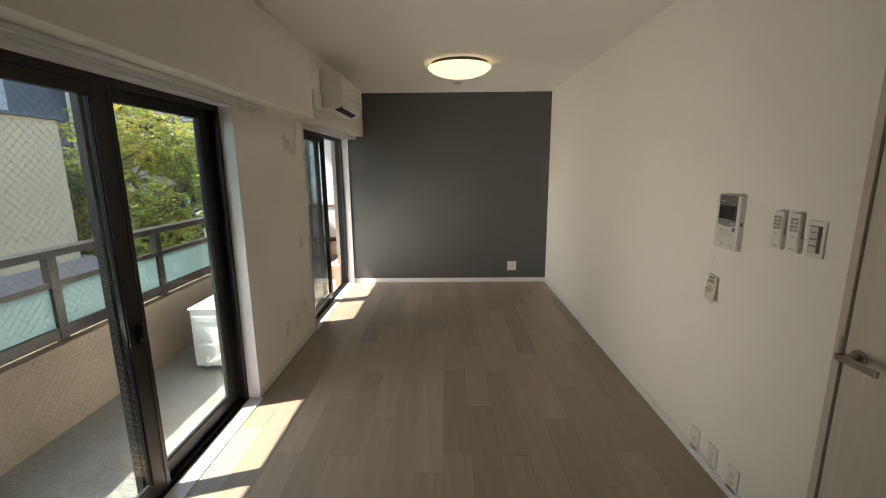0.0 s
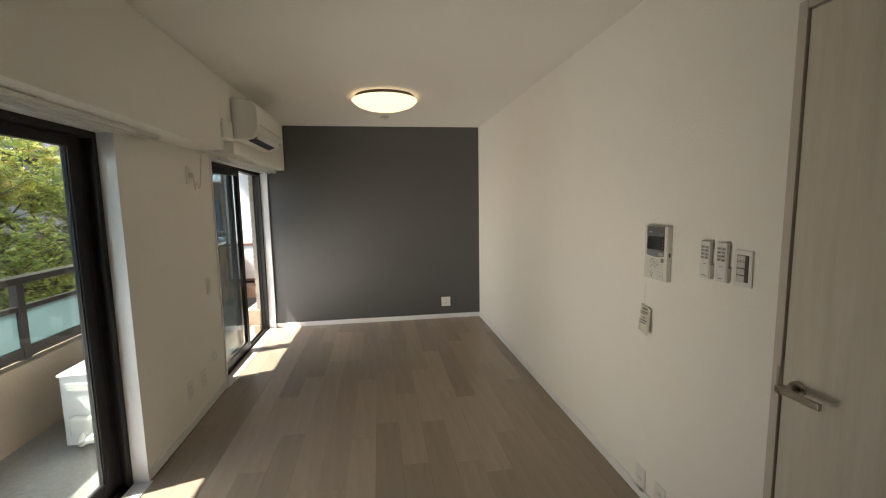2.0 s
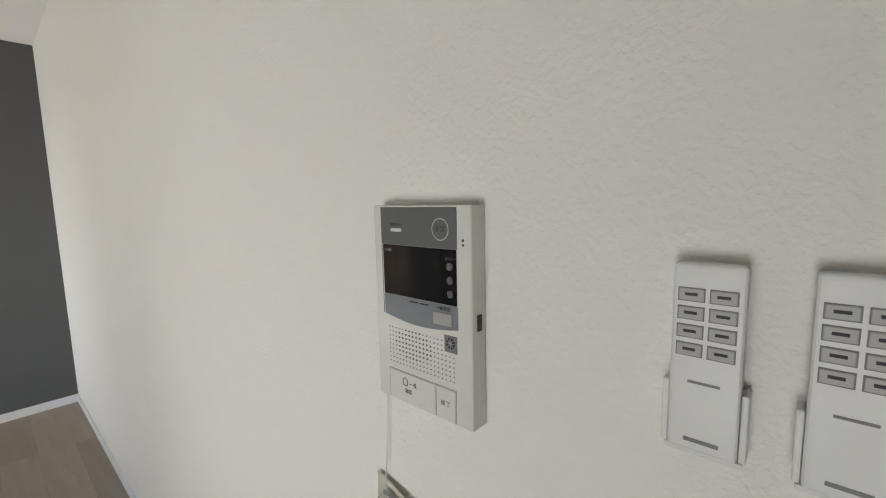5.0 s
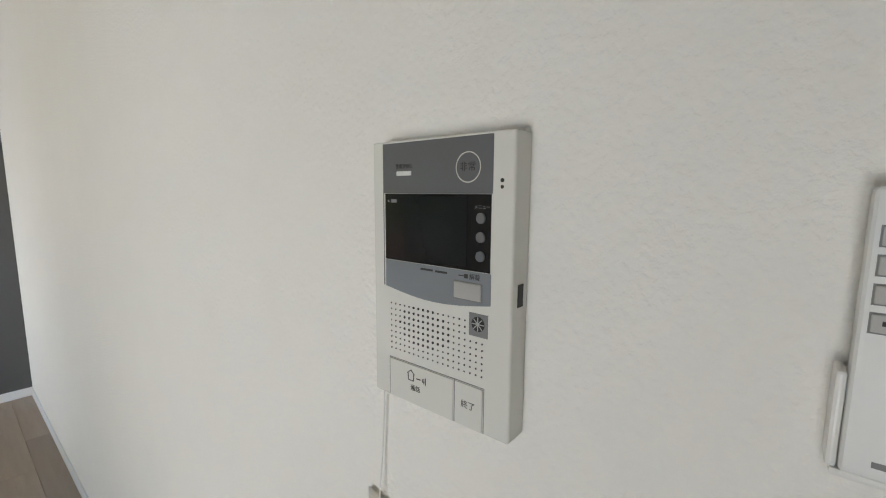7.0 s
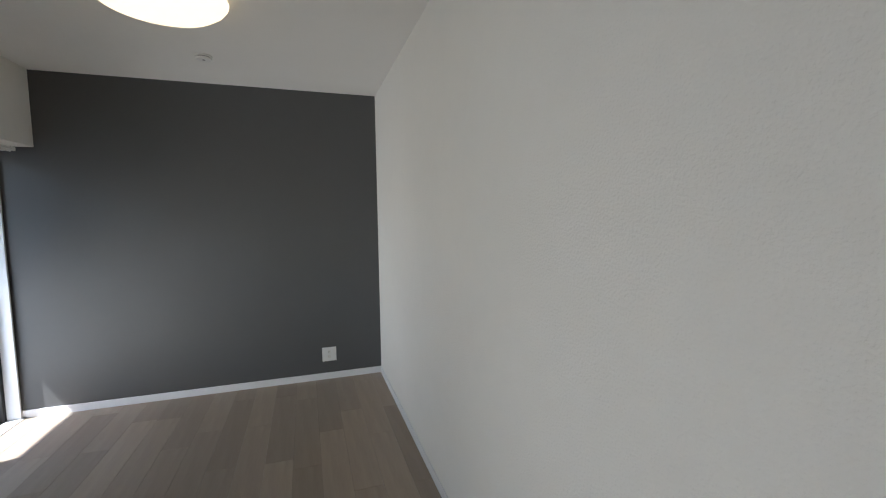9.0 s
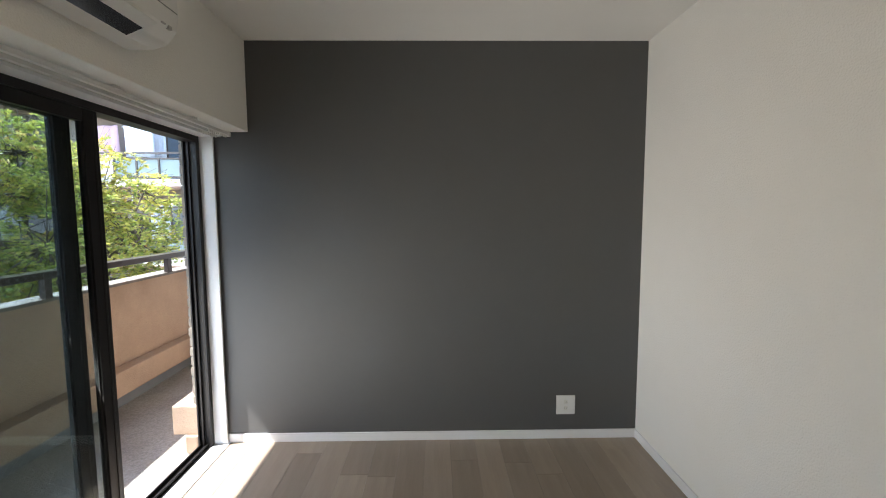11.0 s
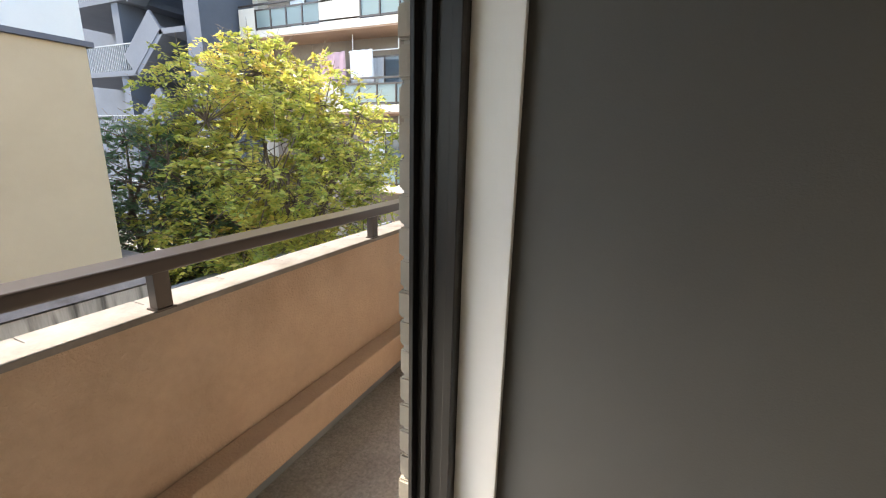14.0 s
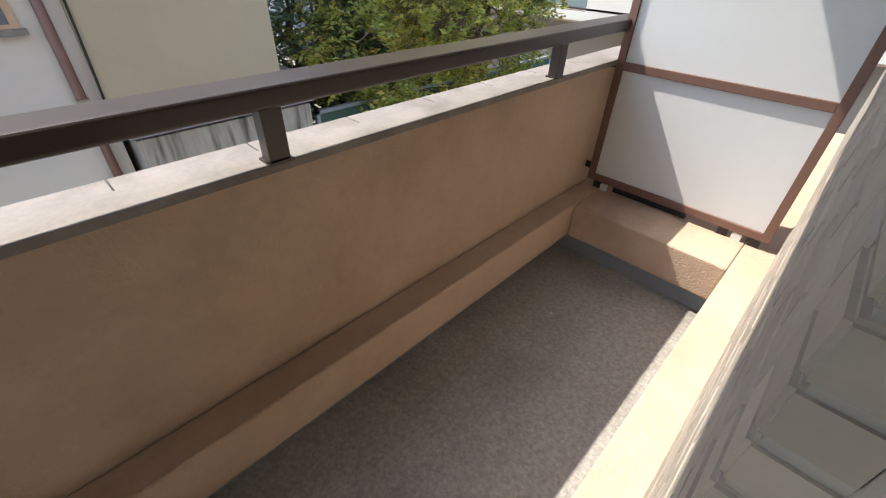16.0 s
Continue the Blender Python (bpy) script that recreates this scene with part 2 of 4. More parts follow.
def finish(name, bm, mat, parent=None, bevel=0.0, segs=2, smooth=False):
    if bevel:
        es = [e for e in bm.edges if len(e.link_faces) == 2 and e.calc_face_angle() > 0.6]
        bmesh.ops.bevel(bm, geom=es, offset=bevel, segments=segs, affect="EDGES", profile=0.6, clamp_overlap=True)
    me = bpy.data.meshes.new(name)
    bm.to_mesh(me)
    bm.free()
    me.materials.append(mat)
    if smooth:
        me.polygons.foreach_set("use_smooth", [True] * len(me.polygons))
    ob = new(name, me)
    if parent:
        ob.parent = parent
    return ob


APART = {"post", "foot", "bracket", "panel", "key", "rocker", "runner", "rail", "stile", "railing_post", "laundry_pole", "baluster", "stay", "strap", "pipe_strap", "slot", "socket",
         "dark_strip", "name_bar", "key_rim", "key_print", "print_bar", "track", "casing", "frame", "slab", "wall", "cover", "indicator"}


def boxes(name, mat, rows, parent=None, bevel=0.0, segs=2):
    """A part made of boxes; pieces that can be picked apart become parts of their own."""
    if name in APART and parent and len(rows) > 1:
        for r in rows:
            ob = boxes(name, mat, [r], parent, bevel, segs)
        return ob
    bm = bmesh.new()
    for r in rows:
        add_box(bm, *r)
    return finish(name, bm, mat, parent, bevel, segs)


def base(name, m=None, label="", category="", group="", kind=""):
    ob = new(name)
    ob.empty_display_size = 0.1
    if m:
        ob.matrix_basis = m
    return tagged(ob, label, category, group, kind)


def frame_axes(origin, right, out):
    """A pose whose x runs along right, y up and z out of a wall."""
    r, o = Vector(right), Vector(out)
    u = o.cross(r)
    return Matrix(((r.x, u.x, o.x, origin[0]), (r.y, u.y, o.y, origin[1]), (r.z, u.z, o.z, origin[2]), (0, 0, 0, 1)))


def on_east(y, z, x=1.172):
    return frame_axes((x, y, z), (0, -1, 0), (-1, 0, 0))


def on_north(x, z, y=5.427):
    return frame_axes((x, y, z), (1, 0, 0), (0, -1, 0))


def on_west(y, z, x=-1.371):
    return frame_axes((x, y, z), (0, 1, 0), (1, 0, 0))


def lettering(text, size, x, y, z, mat, parent):
    """Flat letters, laid on a face at height z of the parent's own axes."""
    cu = bpy.data.curves.new("lettering", "FONT")
    cu.body, cu.size, cu.align_x, cu.align_y = text, size, "CENTER", "CENTER"
    cu.extrude = 0.0001
    tmp = bpy.data.objects.new("tmp", cu)
    scene.collection.objects.link(tmp)
    bpy.context.view_layer.update()
    me = bpy.data.meshes.new_from_object(tmp.evaluated_get(bpy.context.evaluated_depsgraph_get()))
    bpy.data.objects.remove(tmp)
    me.materials.clear()
    me.materials.append(mat)
    ob = new("lettering", me)
    ob.parent = parent
    ob.matrix_basis = Matrix.Translation((x, y, z))
    return ob


def wall(name, rows, mat, label, bevel=0.0):
    return tagged(boxes(name, mat, rows, bevel=bevel), label, "wall", kind="structure")


# ---- the room ----
XW, XE, YN, YS, H = -1.371, 1.172, 5.427, -1.3, 2.4
XO = -1.54
HEAD = 1.868
W1A, W1B, W2A, W2B = 0.94, 2.58, 3.765, 5.412

wall("wall_west", [(XO, XW, YS, W1A, -0.3, H), (XO, XW, W1A, W1B, HEAD, H), (XO, XW, W1B, W2A, -0.3, H), (XO, XW, W2A, W2B, HEAD, H),
                   (XO, XW, W1A, W1B, -0.3, -0.03), (XO, XW, W2A, W2B, -0.3, -0.03), (-1.518, XW, W2B, 5.55, -0.3, H)], WALLPAPER,
     "white wallpapered wall with two balcony window openings")
wall("wall_north", [(XW, XE + 0.12, YN, YN + 0.123, -0.3, H)], GREY_PAPER, "charcoal grey accent wall with a white outlet")
DY0, DY1, DZ = 0.565, 1.343, 2.02
wall("wall_east", [(XE, XE + 0.12, YS, DY0 - 0.03, -0.3, H), (XE, XE + 0.12, DY0 - 0.03, DY1 + 0.03, DZ + 0.025, H), (XE, XE + 0.12, DY1 + 0.03, YN, -0.3, H)],
     WALLPAPER, "long white embossed wallpaper wall beside the door")
wall("wall_south", [(XO, XE + 0.12, YS - 0.12, YS, -0.3, H)], WALLPAPER, "plain white wall closing the room")
tagged(boxes("ceiling", CEILING, [(XO, XE + 0.12, YS - 0.12, YN + 0.123, H, H + 0.2)]), "flat white papered ceiling", "ceiling", kind="structure")
floor = tagged(boxes("floor", UNDERFLOOR, [(XW, XE, YS, YN, -0.2, -0.004)]), "greige wood plank floor with a satin finish", "floor", kind="structure")
BEAM_X = -1.165
tagged(boxes("beam", WALLPAPER, [(XW, BEAM_X, YS, 3.46, 1.88, H), (XW, BEAM_X, 3.46, 3.71, 2.075, H), (XW, BEAM_X, 3.71, YN, 1.885, H)], bevel=0.004),
       "white papered boxed beam above the windows", "beam", kind="structure")
for n_, row in (("baseboard", (XE - 0.008, XE, DY1 + 0.06, YN - 0.008, 0, 0.055)), ("baseboard", (XW, XE, YN - 0.009, YN, 0, 0.055)),
                ("baseboard", (XW, XW + 0.008, W1B + 0.02, W2A - 0.02, 0, 0.055))):
    tagged(boxes(n_, WHITE_TRIM, [row], bevel=0.002), "low white skirting along the wall", "baseboard", kind="structure")


def window_lining(name, ya, yb):
    """White boards round an opening, and the threshold."""
    x0, x1 = -1.438, XW + 0.012
    t = 0.014
    tagged(boxes(name, WHITE_TRIM, [(x0, x1, ya, ya + t, 0, HEAD - t), (x0, x1, yb - t, yb, 0, HEAD - t), (x0, x1, ya, yb, HEAD - t, HEAD),
                                    (x0, x1 + 0.012, ya, yb, -0.03, 0.006)], bevel=0.002), "white window lining boards and sill", "window trim", kind="structure")


window_lining("trim", W1A, W1B)
window_lining("trim", W2A, W2B)


def sash(parent, x, ya, yb, z0=0.035, z1=HEAD - 0.045, wire=False, st=0.07):
    """A sliding sash: two stiles, two rails with grooves, a pane, and a wire mesh in the glass where it has one."""
    s = new("sash")
    s.parent = parent
    d = 0.016
    boxes("stile", BLACK_ALU, [(x - d, x + d, ya, ya + st, z0, z1), (x - d * 0.6, x + d * 1.15, ya + 0.018, ya + 0.03, z0, z1),
                               (x - d, x + d, yb - st, yb, z0, z1), (x - d * 0.6, x + d * 1.15, yb - 0.03, yb - 0.018, z0, z1)], s, 0.002)
    boxes("rail", BLACK_ALU, [(x - d + 0.001, x + d - 0.001, ya + st, yb - st, z0, z0 + 0.065), (x - d + 0.001, x + d - 0.001, ya + st, yb - st, z1 - 0.05, z1)], s, 0.002)
    boxes("gasket", RUBBER, [(x - 0.008, x + 0.008, ya + st, ya + st + 0.006, z0 + 0.065, z1 - 0.05), (x - 0.008, x + 0.008, yb - st - 0.006, yb - st, z0 + 0.065, z1 - 0.05),
                             (x - 0.008, x + 0.008, ya + st + 0.006, yb - st - 0.006, z0 + 0.065, z0 + 0.071)], s)
    p = boxes("pane", PANE, [(x - 0.003, x + 0.003, ya + st + 0.006, yb - st - 0.006, z0 + 0.071, z1 - 0.05)], s)
    p.visible_shadow = False
    if wire:
        bm = bmesh.new()
        y0, y1, za, zb = ya + st, yb - st, z0 + 0.07, z1 - 0.05
        step = 0.031
        for sgn in (1, -1):
            k = -int((zb - za) / step) - 2
            while k * step < (y1 - y0):
                ys = k * step
                pts = []
                for z in (za, zb):
                    yy = y0 + ys + (z - za) if sgn > 0 else y0 + ys + (zb - z)
                    pts.append([yy, z])
                (a, b) = pts
                dy = b[0] - a[0]
                lo, hi = 0.0, 1.0
                for lim, side in ((y0, 1), (y1, -1)):
                    tt = (lim - a[0]) / dy
                    if (dy > 0) == (side > 0):
                        lo = max(lo, tt)
                    else:
                        hi = min(hi, tt)
                if hi - lo > 0.02:
                    p0 = Vector((x, a[0] + dy * lo, a[1] + (b[1] - a[1]) * lo))
                    p1 = Vector((x, a[0] + dy * hi, a[1] + (b[1] - a[1]) * hi))
                    way = (p1 - p0)
                    mt = Matrix.Translation((p0 + p1) / 2) @ way.to_track_quat("Z", "Y").to_matrix().to_4x4()
                    add_cyl(bm, 0.0005, way.length, mt, 4)
                k += 1
        tagged(finish("wire_mesh", bm, WIRE, s), "thin diamond wire mesh in the glass")
    return s


def window(name, ya, yb, sashes, label):
    w = base(name, None, label, "window", kind="structure")
    x0, x1 = -1.517, -1.438
    boxes("frame", BLACK_ALU, [(x0, x1, ya + 0.002, ya + 0.032, -0.02, HEAD - 0.002), (x0, x1, yb - 0.032, yb - 0.002, -0.02, HEAD - 0.002),
                               (x0, x1, ya + 0.032, yb - 0.032, HEAD - 0.045, HEAD - 0.002), (x0, x1, ya + 0.032, yb - 0.032, -0.025, 0.004),
                               (-1.452, x1 + 0.002, yb - 0.048, yb - 0.032, 0.004, HEAD - 0.045), (-1.492, -1.482, yb - 0.046, yb - 0.032, 0.004, HEAD - 0.045),
                               (-1.516, -1.508, yb - 0.05, yb - 0.032, 0.004, HEAD - 0.045),
                               (-1.452, x1 + 0.002, ya + 0.032, ya + 0.048, 0.004, HEAD - 0.045)], w, 0.0015)
    boxes("track", BLACK_ALU, [(-1.467, -1.461, ya + 0.032, yb - 0.032, 0.004, 0.022), (-1.507, -1.501, ya + 0.032, yb - 0.032, 0.004, 0.022)], w)
    for s in sashes:
        sash(w, *s[:3], wire=s[3], st=s[4])
    return w


window("window_1", W1A, W1B, [(-1.464, 0.985, 1.795, True, 0.105), (-1.500, 1.675, 2.535, False, 0.10)], "black aluminium sliding balcony window, closed")
window("window_2", W2A, W2B, [(-1.500, 3.80, 4.60, True, 0.07), (-1.464, 3.86, 4.69, False, 0.07)], "black aluminium sliding balcony window, slid open")
lock = base("window_latch", pose(-1.447, 1.745, 0.80), "black crescent latch on the window stile", "latch")
boxes("plate", BLACK_ALU, [(0, 0.008, -0.014, 0.014, -0.045, 0.045)], lock, 0.003)
boxes("lever", BLACK_ALU, [(0.008, 0.03, -0.008, 0.008, -0.012, 0.05), (0.008, 0.024, -0.02, 0.012, -0.03, -0.006)], lock, 0.004)


def curtain_track(y0, y1, x):
    t = base("curtain_track", None, "white metal curtain rail under the beam", "curtain rail", "curtain rails")
    boxes("rail", WHITE_PLASTIC, [(x - 0.009, x + 0.009, y0, y1, 1.858, 1.875)], t, 0.002)
    boxes("end_cap", WHITE_PLASTIC, [(x - 0.012, x + 0.012, y1 - 0.012, y1 + 0.014, 1.852, 1.878)], t, 0.004)
    rows, y = [], y1 - 0.02
    for k in range(9):
        rows.append((x - 0.004, x + 0.004, y - 0.01 - k * 0.021, y - 0.002 - k * 0.021, 1.843, 1.858))
    boxes("runner", IVORY_PLASTIC, rows, t, 0.001)
    rows = [(x - 0.013, x + 0.013, y0 + 0.2 + k * 0.5, y0 + 0.23 + k * 0.5, 1.8735, 1.89) for k in range(int((y1 - y0) / 0.5))]
    boxes("bracket", WHITE_PLASTIC, rows, t)


for x_ in (-1.318, -1.262):
    curtain_track(0.75, 2.78, x_)
    curtain_track(3.83, 5.385, x_)

# door
door = base("door_1", pose(XE, 0, 0), "closed pale wood-grain door with a satin lever", "door", kind="structure")
boxes("casing", DOOR_TRIM, [(-0.006, 0.10, DY1 + 0.003, DY1 + 0.03, 0, DZ + 0.03), (-0.006, 0.10, DY0 - 0.03, DY0 - 0.003, 0, DZ + 0.03),
                            (-0.006, 0.10, DY0 - 0.003, DY1 + 0.003, DZ + 0.004, DZ + 0.03)], door, 0.002)
leaf = boxes("leaf", DOOR_FILM, [(0.004, 0.04, DY0, DY1, 0.008, DZ)], door, 0.0015)
boxes("strike_plate", SATIN, [(-0.0075, 0.004, DY1 + 0.004, DY1 + 0.012, 0.86, 0.95)], door)
boxes("stop", DOOR_TRIM, [(0.045, 0.10, DY0 - 0.003, DY1 + 0.003, 0, DZ + 0.004)], door)
bm = bmesh.new()
LY, LZ = 1.293, 0.898
add_cyl(bm, 0.025, 0.01, Matrix.Translation((-0.001, LY, LZ)) @ Matrix.Rotation(radians(90), 4, "Y"), 32)
add_cyl(bm, 0.010, 0.05, Matrix.Translation((-0.026, LY, LZ)) @ Matrix.Rotation(radians(90), 4, "Y"), 20)
add_box(bm, -0.057, -0.044, LY - 0.108, LY + 0.012, LZ - 0.012, LZ + 0.009)
for v in add_box(bm, -0.057, -0.012, LY + 0.004, LY + 0.024, LZ - 0.012, LZ + 0.009):
    if v.co.x > -0.03:
        v.co.y -= 0.012
finish("lever_handle", bm, SATIN, door, 0.002)

# ceiling lamp, a shallow glowing dome
lamp = base("ceiling_lamp", pose(0.0, 4.0, H), "round dome ceiling lamp, lit warm", "ceiling lamp")
bm = bmesh.new()
prof = [(0.0, -0.118), (0.09, -0.114), (0.17, -0.100), (0.235, -0.076), (0.268, -0.052), (0.280, -0.036), (0.276, -0.030), (0.262, -0.030)]
vs = [bm.verts.new((r, 0, z)) for r, z in prof]
es = [bm.edges.new((a, b)) for a, b in zip(vs, vs[1:])]
bmesh.ops.spin(bm, geom=vs + es, axis=(0, 0, 1), cent=(0, 0, 0), angle=2 * math.pi, steps=64, use_duplicate=False)
bmesh.ops.remove_doubles(bm, verts=bm.verts, dist=0.0005)
bmesh.ops.recalc_face_normals(bm, faces=bm.faces)
finish("shade", bm, LAMP_SHADE, lamp, smooth=True)
bm = bmesh.new()
add_cyl(bm, 0.255, 0.024, Matrix.Translation((0, 0, -0.014)), 64)
finish("mount", bm, DARK_PRINT, lamp, 0.003)

smoke = base("smoke_detector", pose(0.01, 4.832, H), "small white round smoke detector on the ceiling", "smoke detector")
bm = bmesh.new()
add_cyl(bm, 0.05, 0.008, Matrix.Translation((0, 0, -0.004)), 40)
add_cyl(bm, 0.043, 0.010, Matrix.Translation((0, 0, -0.02)), 40, 0.047)
finish("body", bm, WHITE_PLASTIC, smoke, 0.002)
bm = bmesh.new()
add_cyl(bm, 0.037, 0.008, Matrix.Translation((0, 0, -0.011)), 32)
add_cyl(bm, 0.008, 0.003, Matrix.Translation((0, 0, -0.026)), 16)
finish("vent", bm, GREY_PRINT, smoke)

# wall air conditioner: a body drawn from its side outline
ac = base("air_conditioner", pose(BEAM_X, 3.69, 1.99), "white wall air conditioner with a dark outlet slot", "air conditioner")
bm = bmesh.new()
outline = [(0, 0.0), (0.09, 0.0), (0.145, 0.016), (0.180, 0.06), (0.188, 0.11), (0.185, 0.24), (0.165, 0.285), (0.06, 0.305), (0, 0.305)]
f0 = bm.faces.new([bm.verts.new((x, 0, z)) for x, z in outline])
ex = bmesh.ops.extrude_face_region(bm, geom=[f0])
bmesh.ops.translate(bm, verts=[v for v in ex["geom"] if isinstance(v, bmesh.types.BMVert)], vec=(0, 0.8, 0))
bmesh.ops.recalc_face_normals(bm, faces=bm.faces)
finish("body", bm, WHITE_PLASTIC, ac, 0.008, 3)
boxes("panel_seam", GREY_PRINT, [(0.17, 0.1895, 0.06, 0.788, 0.116, 0.1195)], ac)
slot = Matrix.Translation((0.13, 0.4, 0.0135)) @ Matrix.Rotation(radians(-22), 4, "Y")
bm = bmesh.new()
add_box(bm, -0.036, 0.036, -0.33, 0.26, -0.005, 0.004, slot)
finish("outlet_slot", bm, SCREEN, ac)
bm = bmesh.new()
add_box(bm, -0.002, 0.045, -0.335, 0.265, -0.009, -0.005, slot @ Matrix.Translation((0.026, 0, 0.002)))
finish("louvre", bm, WHITE_PLASTIC, ac, 0.002)
boxes("indicator", BUTTON_GREY, [(0.170, 0.1845, 0.71, 0.73, 0.058, 0.062), (0.170, 0.1845, 0.745, 0.762, 0.052, 0.064)], ac)

duct = base("pipe_cover", pose(0, 0, 0), "white plastic cover over the air conditioner pipe", "pipe cover")
boxes("cover", WHITE_PLASTIC, [(BEAM_X - 0.06, BEAM_X + 0.012, 3.475, 3.685, 1.97, 2.11), (-1.30, BEAM_X - 0.05, 3.50, 3.66, 1.90, 2.03)], duct, 0.012, 3)
boxes("elbow", WHITE_PLASTIC, [(XW, -1.29, 3.50, 3.66, 1.88, 1.99)], duct, 0.012, 3)


# ---- plates on the walls ----
def outlet_plate(m, w=0.072, h=0.12, twin=True, label="white wall outlet plate", mat=WHITE_PLASTIC):
    o = base("wall_outlet", m, label, "outlet", "wall outlets")
    boxes("plate", mat, [(-w / 2, w / 2, -h / 2, h / 2, 0, 0.008)], o, 0.003)
    rows = []
    for cy in ((-0.02, 0.02) if twin else (0,)):
        rows += [(-0.011, 0.011, cy - 0.013, cy + 0.013, 0.0078, 0.0095)]
    boxes("socket", IVORY_PLASTIC, rows, o, 0.001)
    rows = []
    for cy in ((-0.02, 0.02) if twin else (0,)):
        rows += [(-0.007, -0.0055, cy - 0.004, cy + 0.004, 0.009, 0.0098), (0.0055, 0.007, cy - 0.004, cy + 0.004, 0.009, 0.0098)]
    boxes("slot", DARK_PRINT, rows, o)
    return o


outlet_plate(on_north(0.728, 0.216), 0.116, 0.12)
for y_ in (2.018, 1.875, 1.727):
    outlet_plate(on_east(y_, 0.10), twin=(y_ != 2.018))
for y_, z_ in ((3.14, 0.265), (3.355, 0.255)):
    outlet_plate(on_west(y_, z_))
cap = base("sleeve_cap", on_west(3.56, 0.345), "round white wall cap over a pipe sleeve", "wall cap")
bm = bmesh.new()
add_cyl(bm, 0.042, 0.012, Matrix.Translation((0, 0, 0.006)), 32)
add_cyl(bm, 0.028, 0.012, Matrix.Translation((0, 0, 0.014)), 32, 0.024)
finish("cap", bm, WHITE_PLASTIC, cap, 0.003)
ps = base("wall_switch", on_west(3.56, 0.89), "small white switch plate beside the window", "switch")
boxes("plate", WHITE_PLASTIC, [(-0.035, 0.035, -0.06, 0.06, 0, 0.008)], ps, 0.003)
boxes("rocker", IVORY_PLASTIC, [(-0.02, 0.02, -0.045, 0.045, 0.0075, 0.011)], ps, 0.002)
sock = base("aircon_outlet", on_west(3.375, 1.70), "white outlet with a looped air conditioner cord", "outlet")
boxes("plate", WHITE_PLASTIC, [(-0.035, 0.035, -0.06, 0.06, 0, 0.008)], sock, 0.003)
boxes("plug", WHITE_PLASTIC, [(-0.012, 0.014, -0.02, 0.016, 0.008, 0.04)], sock, 0.004)


def tube(name, pts, r, mat, parent):
    cu = bpy.data.curves.new(name, "CURVE")
    cu.dimensions, cu.bevel_depth, cu.bevel_resolution = "3D", r, 3
    sp = cu.splines.new("NURBS")
    sp.points.add(len(pts) - 1)
    for p, q in zip(sp.points, pts):
        p.co = (*q, 1)
    sp.use_endpoint_u, sp.order_u, sp.resolution_u = True, 3, 8
    tmp = bpy.data.objects.new("tmp", cu)
    scene.collection.objects.link(tmp)
    bpy.context.view_layer.update()
    me = bpy.data.meshes.new_from_object(tmp.evaluated_get(bpy.context.evaluated_depsgraph_get()))
    bpy.data.objects.remove(tmp)
    me.materials.clear()
    me.materials.append(mat)
    ob = new(name, me)
    ob.parent = parent
    return ob


tube("cord", [(0.0, -0.01, 0.035), (0.03, -0.09, 0.03), (0.06, -0.10, 0.02), (0.09, -0.02, 0.015), (0.13, -0.10, 0.015), (0.16, -0.06, 0.015), (0.20, 0.16, 0.02)], 0.004, WHITE_PLASTIC, sock)

# intercom, local axes: x to its own right, y up, z out of the wall
ic = base("intercom", on_east(1.944, 1.2425), "white wall intercom with a grey panel and dark screen", "intercom")
T = 0.024
bm = bmesh.new()
add_box(bm, -0.0795, 0.0745, -0.1215, 0.1215, 0.0, T)
body = finish("housing", bm, GLOSS_WHITE, ic, 0.0022, 3)
# Plate rim above the housing stands in for the shadow cast there.
boxes("back_plate", IVORY_PLASTIC, [(-0.0785, 0.0735, -0.119, 0.125, 0, 0.008)], ic, 0.002)


def panel_shape(name, x0, x1, y1, y0, sag, z, t, mat, parent):
    """A flat panel whose lower edge bows down."""
    bm = bmesh.new()
    pts = [(x0, y1), (x0, y0)]
    for k in range(1, 12):
        u = k / 12
        pts.append((x0 + (x1 - x0) * u, y0 - sag * math.sin(math.pi * u)))
    pts += [(x1, y0), (x1, y1)]
    f_ = bm.faces.new([bm.verts.new((x, y, z)) for x, y in pts])
    e_ = bmesh.ops.extrude_face_region(bm, geom=[f_])
    bmesh.ops.translate(bm, verts=[v for v in e_["geom"] if isinstance(v, bmesh.types.BMVert)], vec=(0, 0, t))
    bmesh.ops.recalc_face_normals(bm, faces=bm.faces)
    return finish(name, bm, mat, parent, 0.0003, 1)


panel_shape("lower_panel", -0.063, 0.0555, 0.013, -0.0125, 0.0065, T - 0.0005, 0.0009, GREY_LIGHT, ic)
boxes("upper_panel", GREY_PANEL, [(-0.0645, 0.0555, 0.0748, 0.1195, T - 0.0005, T + 0.0005)], ic, 0.0003)
boxes("screen_window", SCREEN, [(-0.0625, 0.0545, 0.0135, 0.0745, T - 0.0005, T + 0.0006)], ic)
boxes("display", material("unlit display", (0.016, 0.017, 0.018), 0.08), [(-0.037, 0.032, 0.0165, 0.0725, T, T + 0.0009)], ic)
boxes("edge_line", GREY_PRINT, [(-0.0652, -0.0645, -0.012, 0.1195, T, T + 0.0007)], ic)
bm = bmesh.new()
bmesh.ops.create_circle(bm, cap_ends=False, segments=40, radius=0.0122, matrix=Matrix.Translation((0.0325, 0.0955, T + 0.0009)))
ring = bmesh.ops.extrude_edge_only(bm, edges=bm.edges[:])
for v in [v for v in ring["geom"] if isinstance(v, bmesh.types.BMVert)]:
    c = Vector((0.0325, 0.0955, T + 0.0009))
    v.co = c + (v.co - c) * 0.92
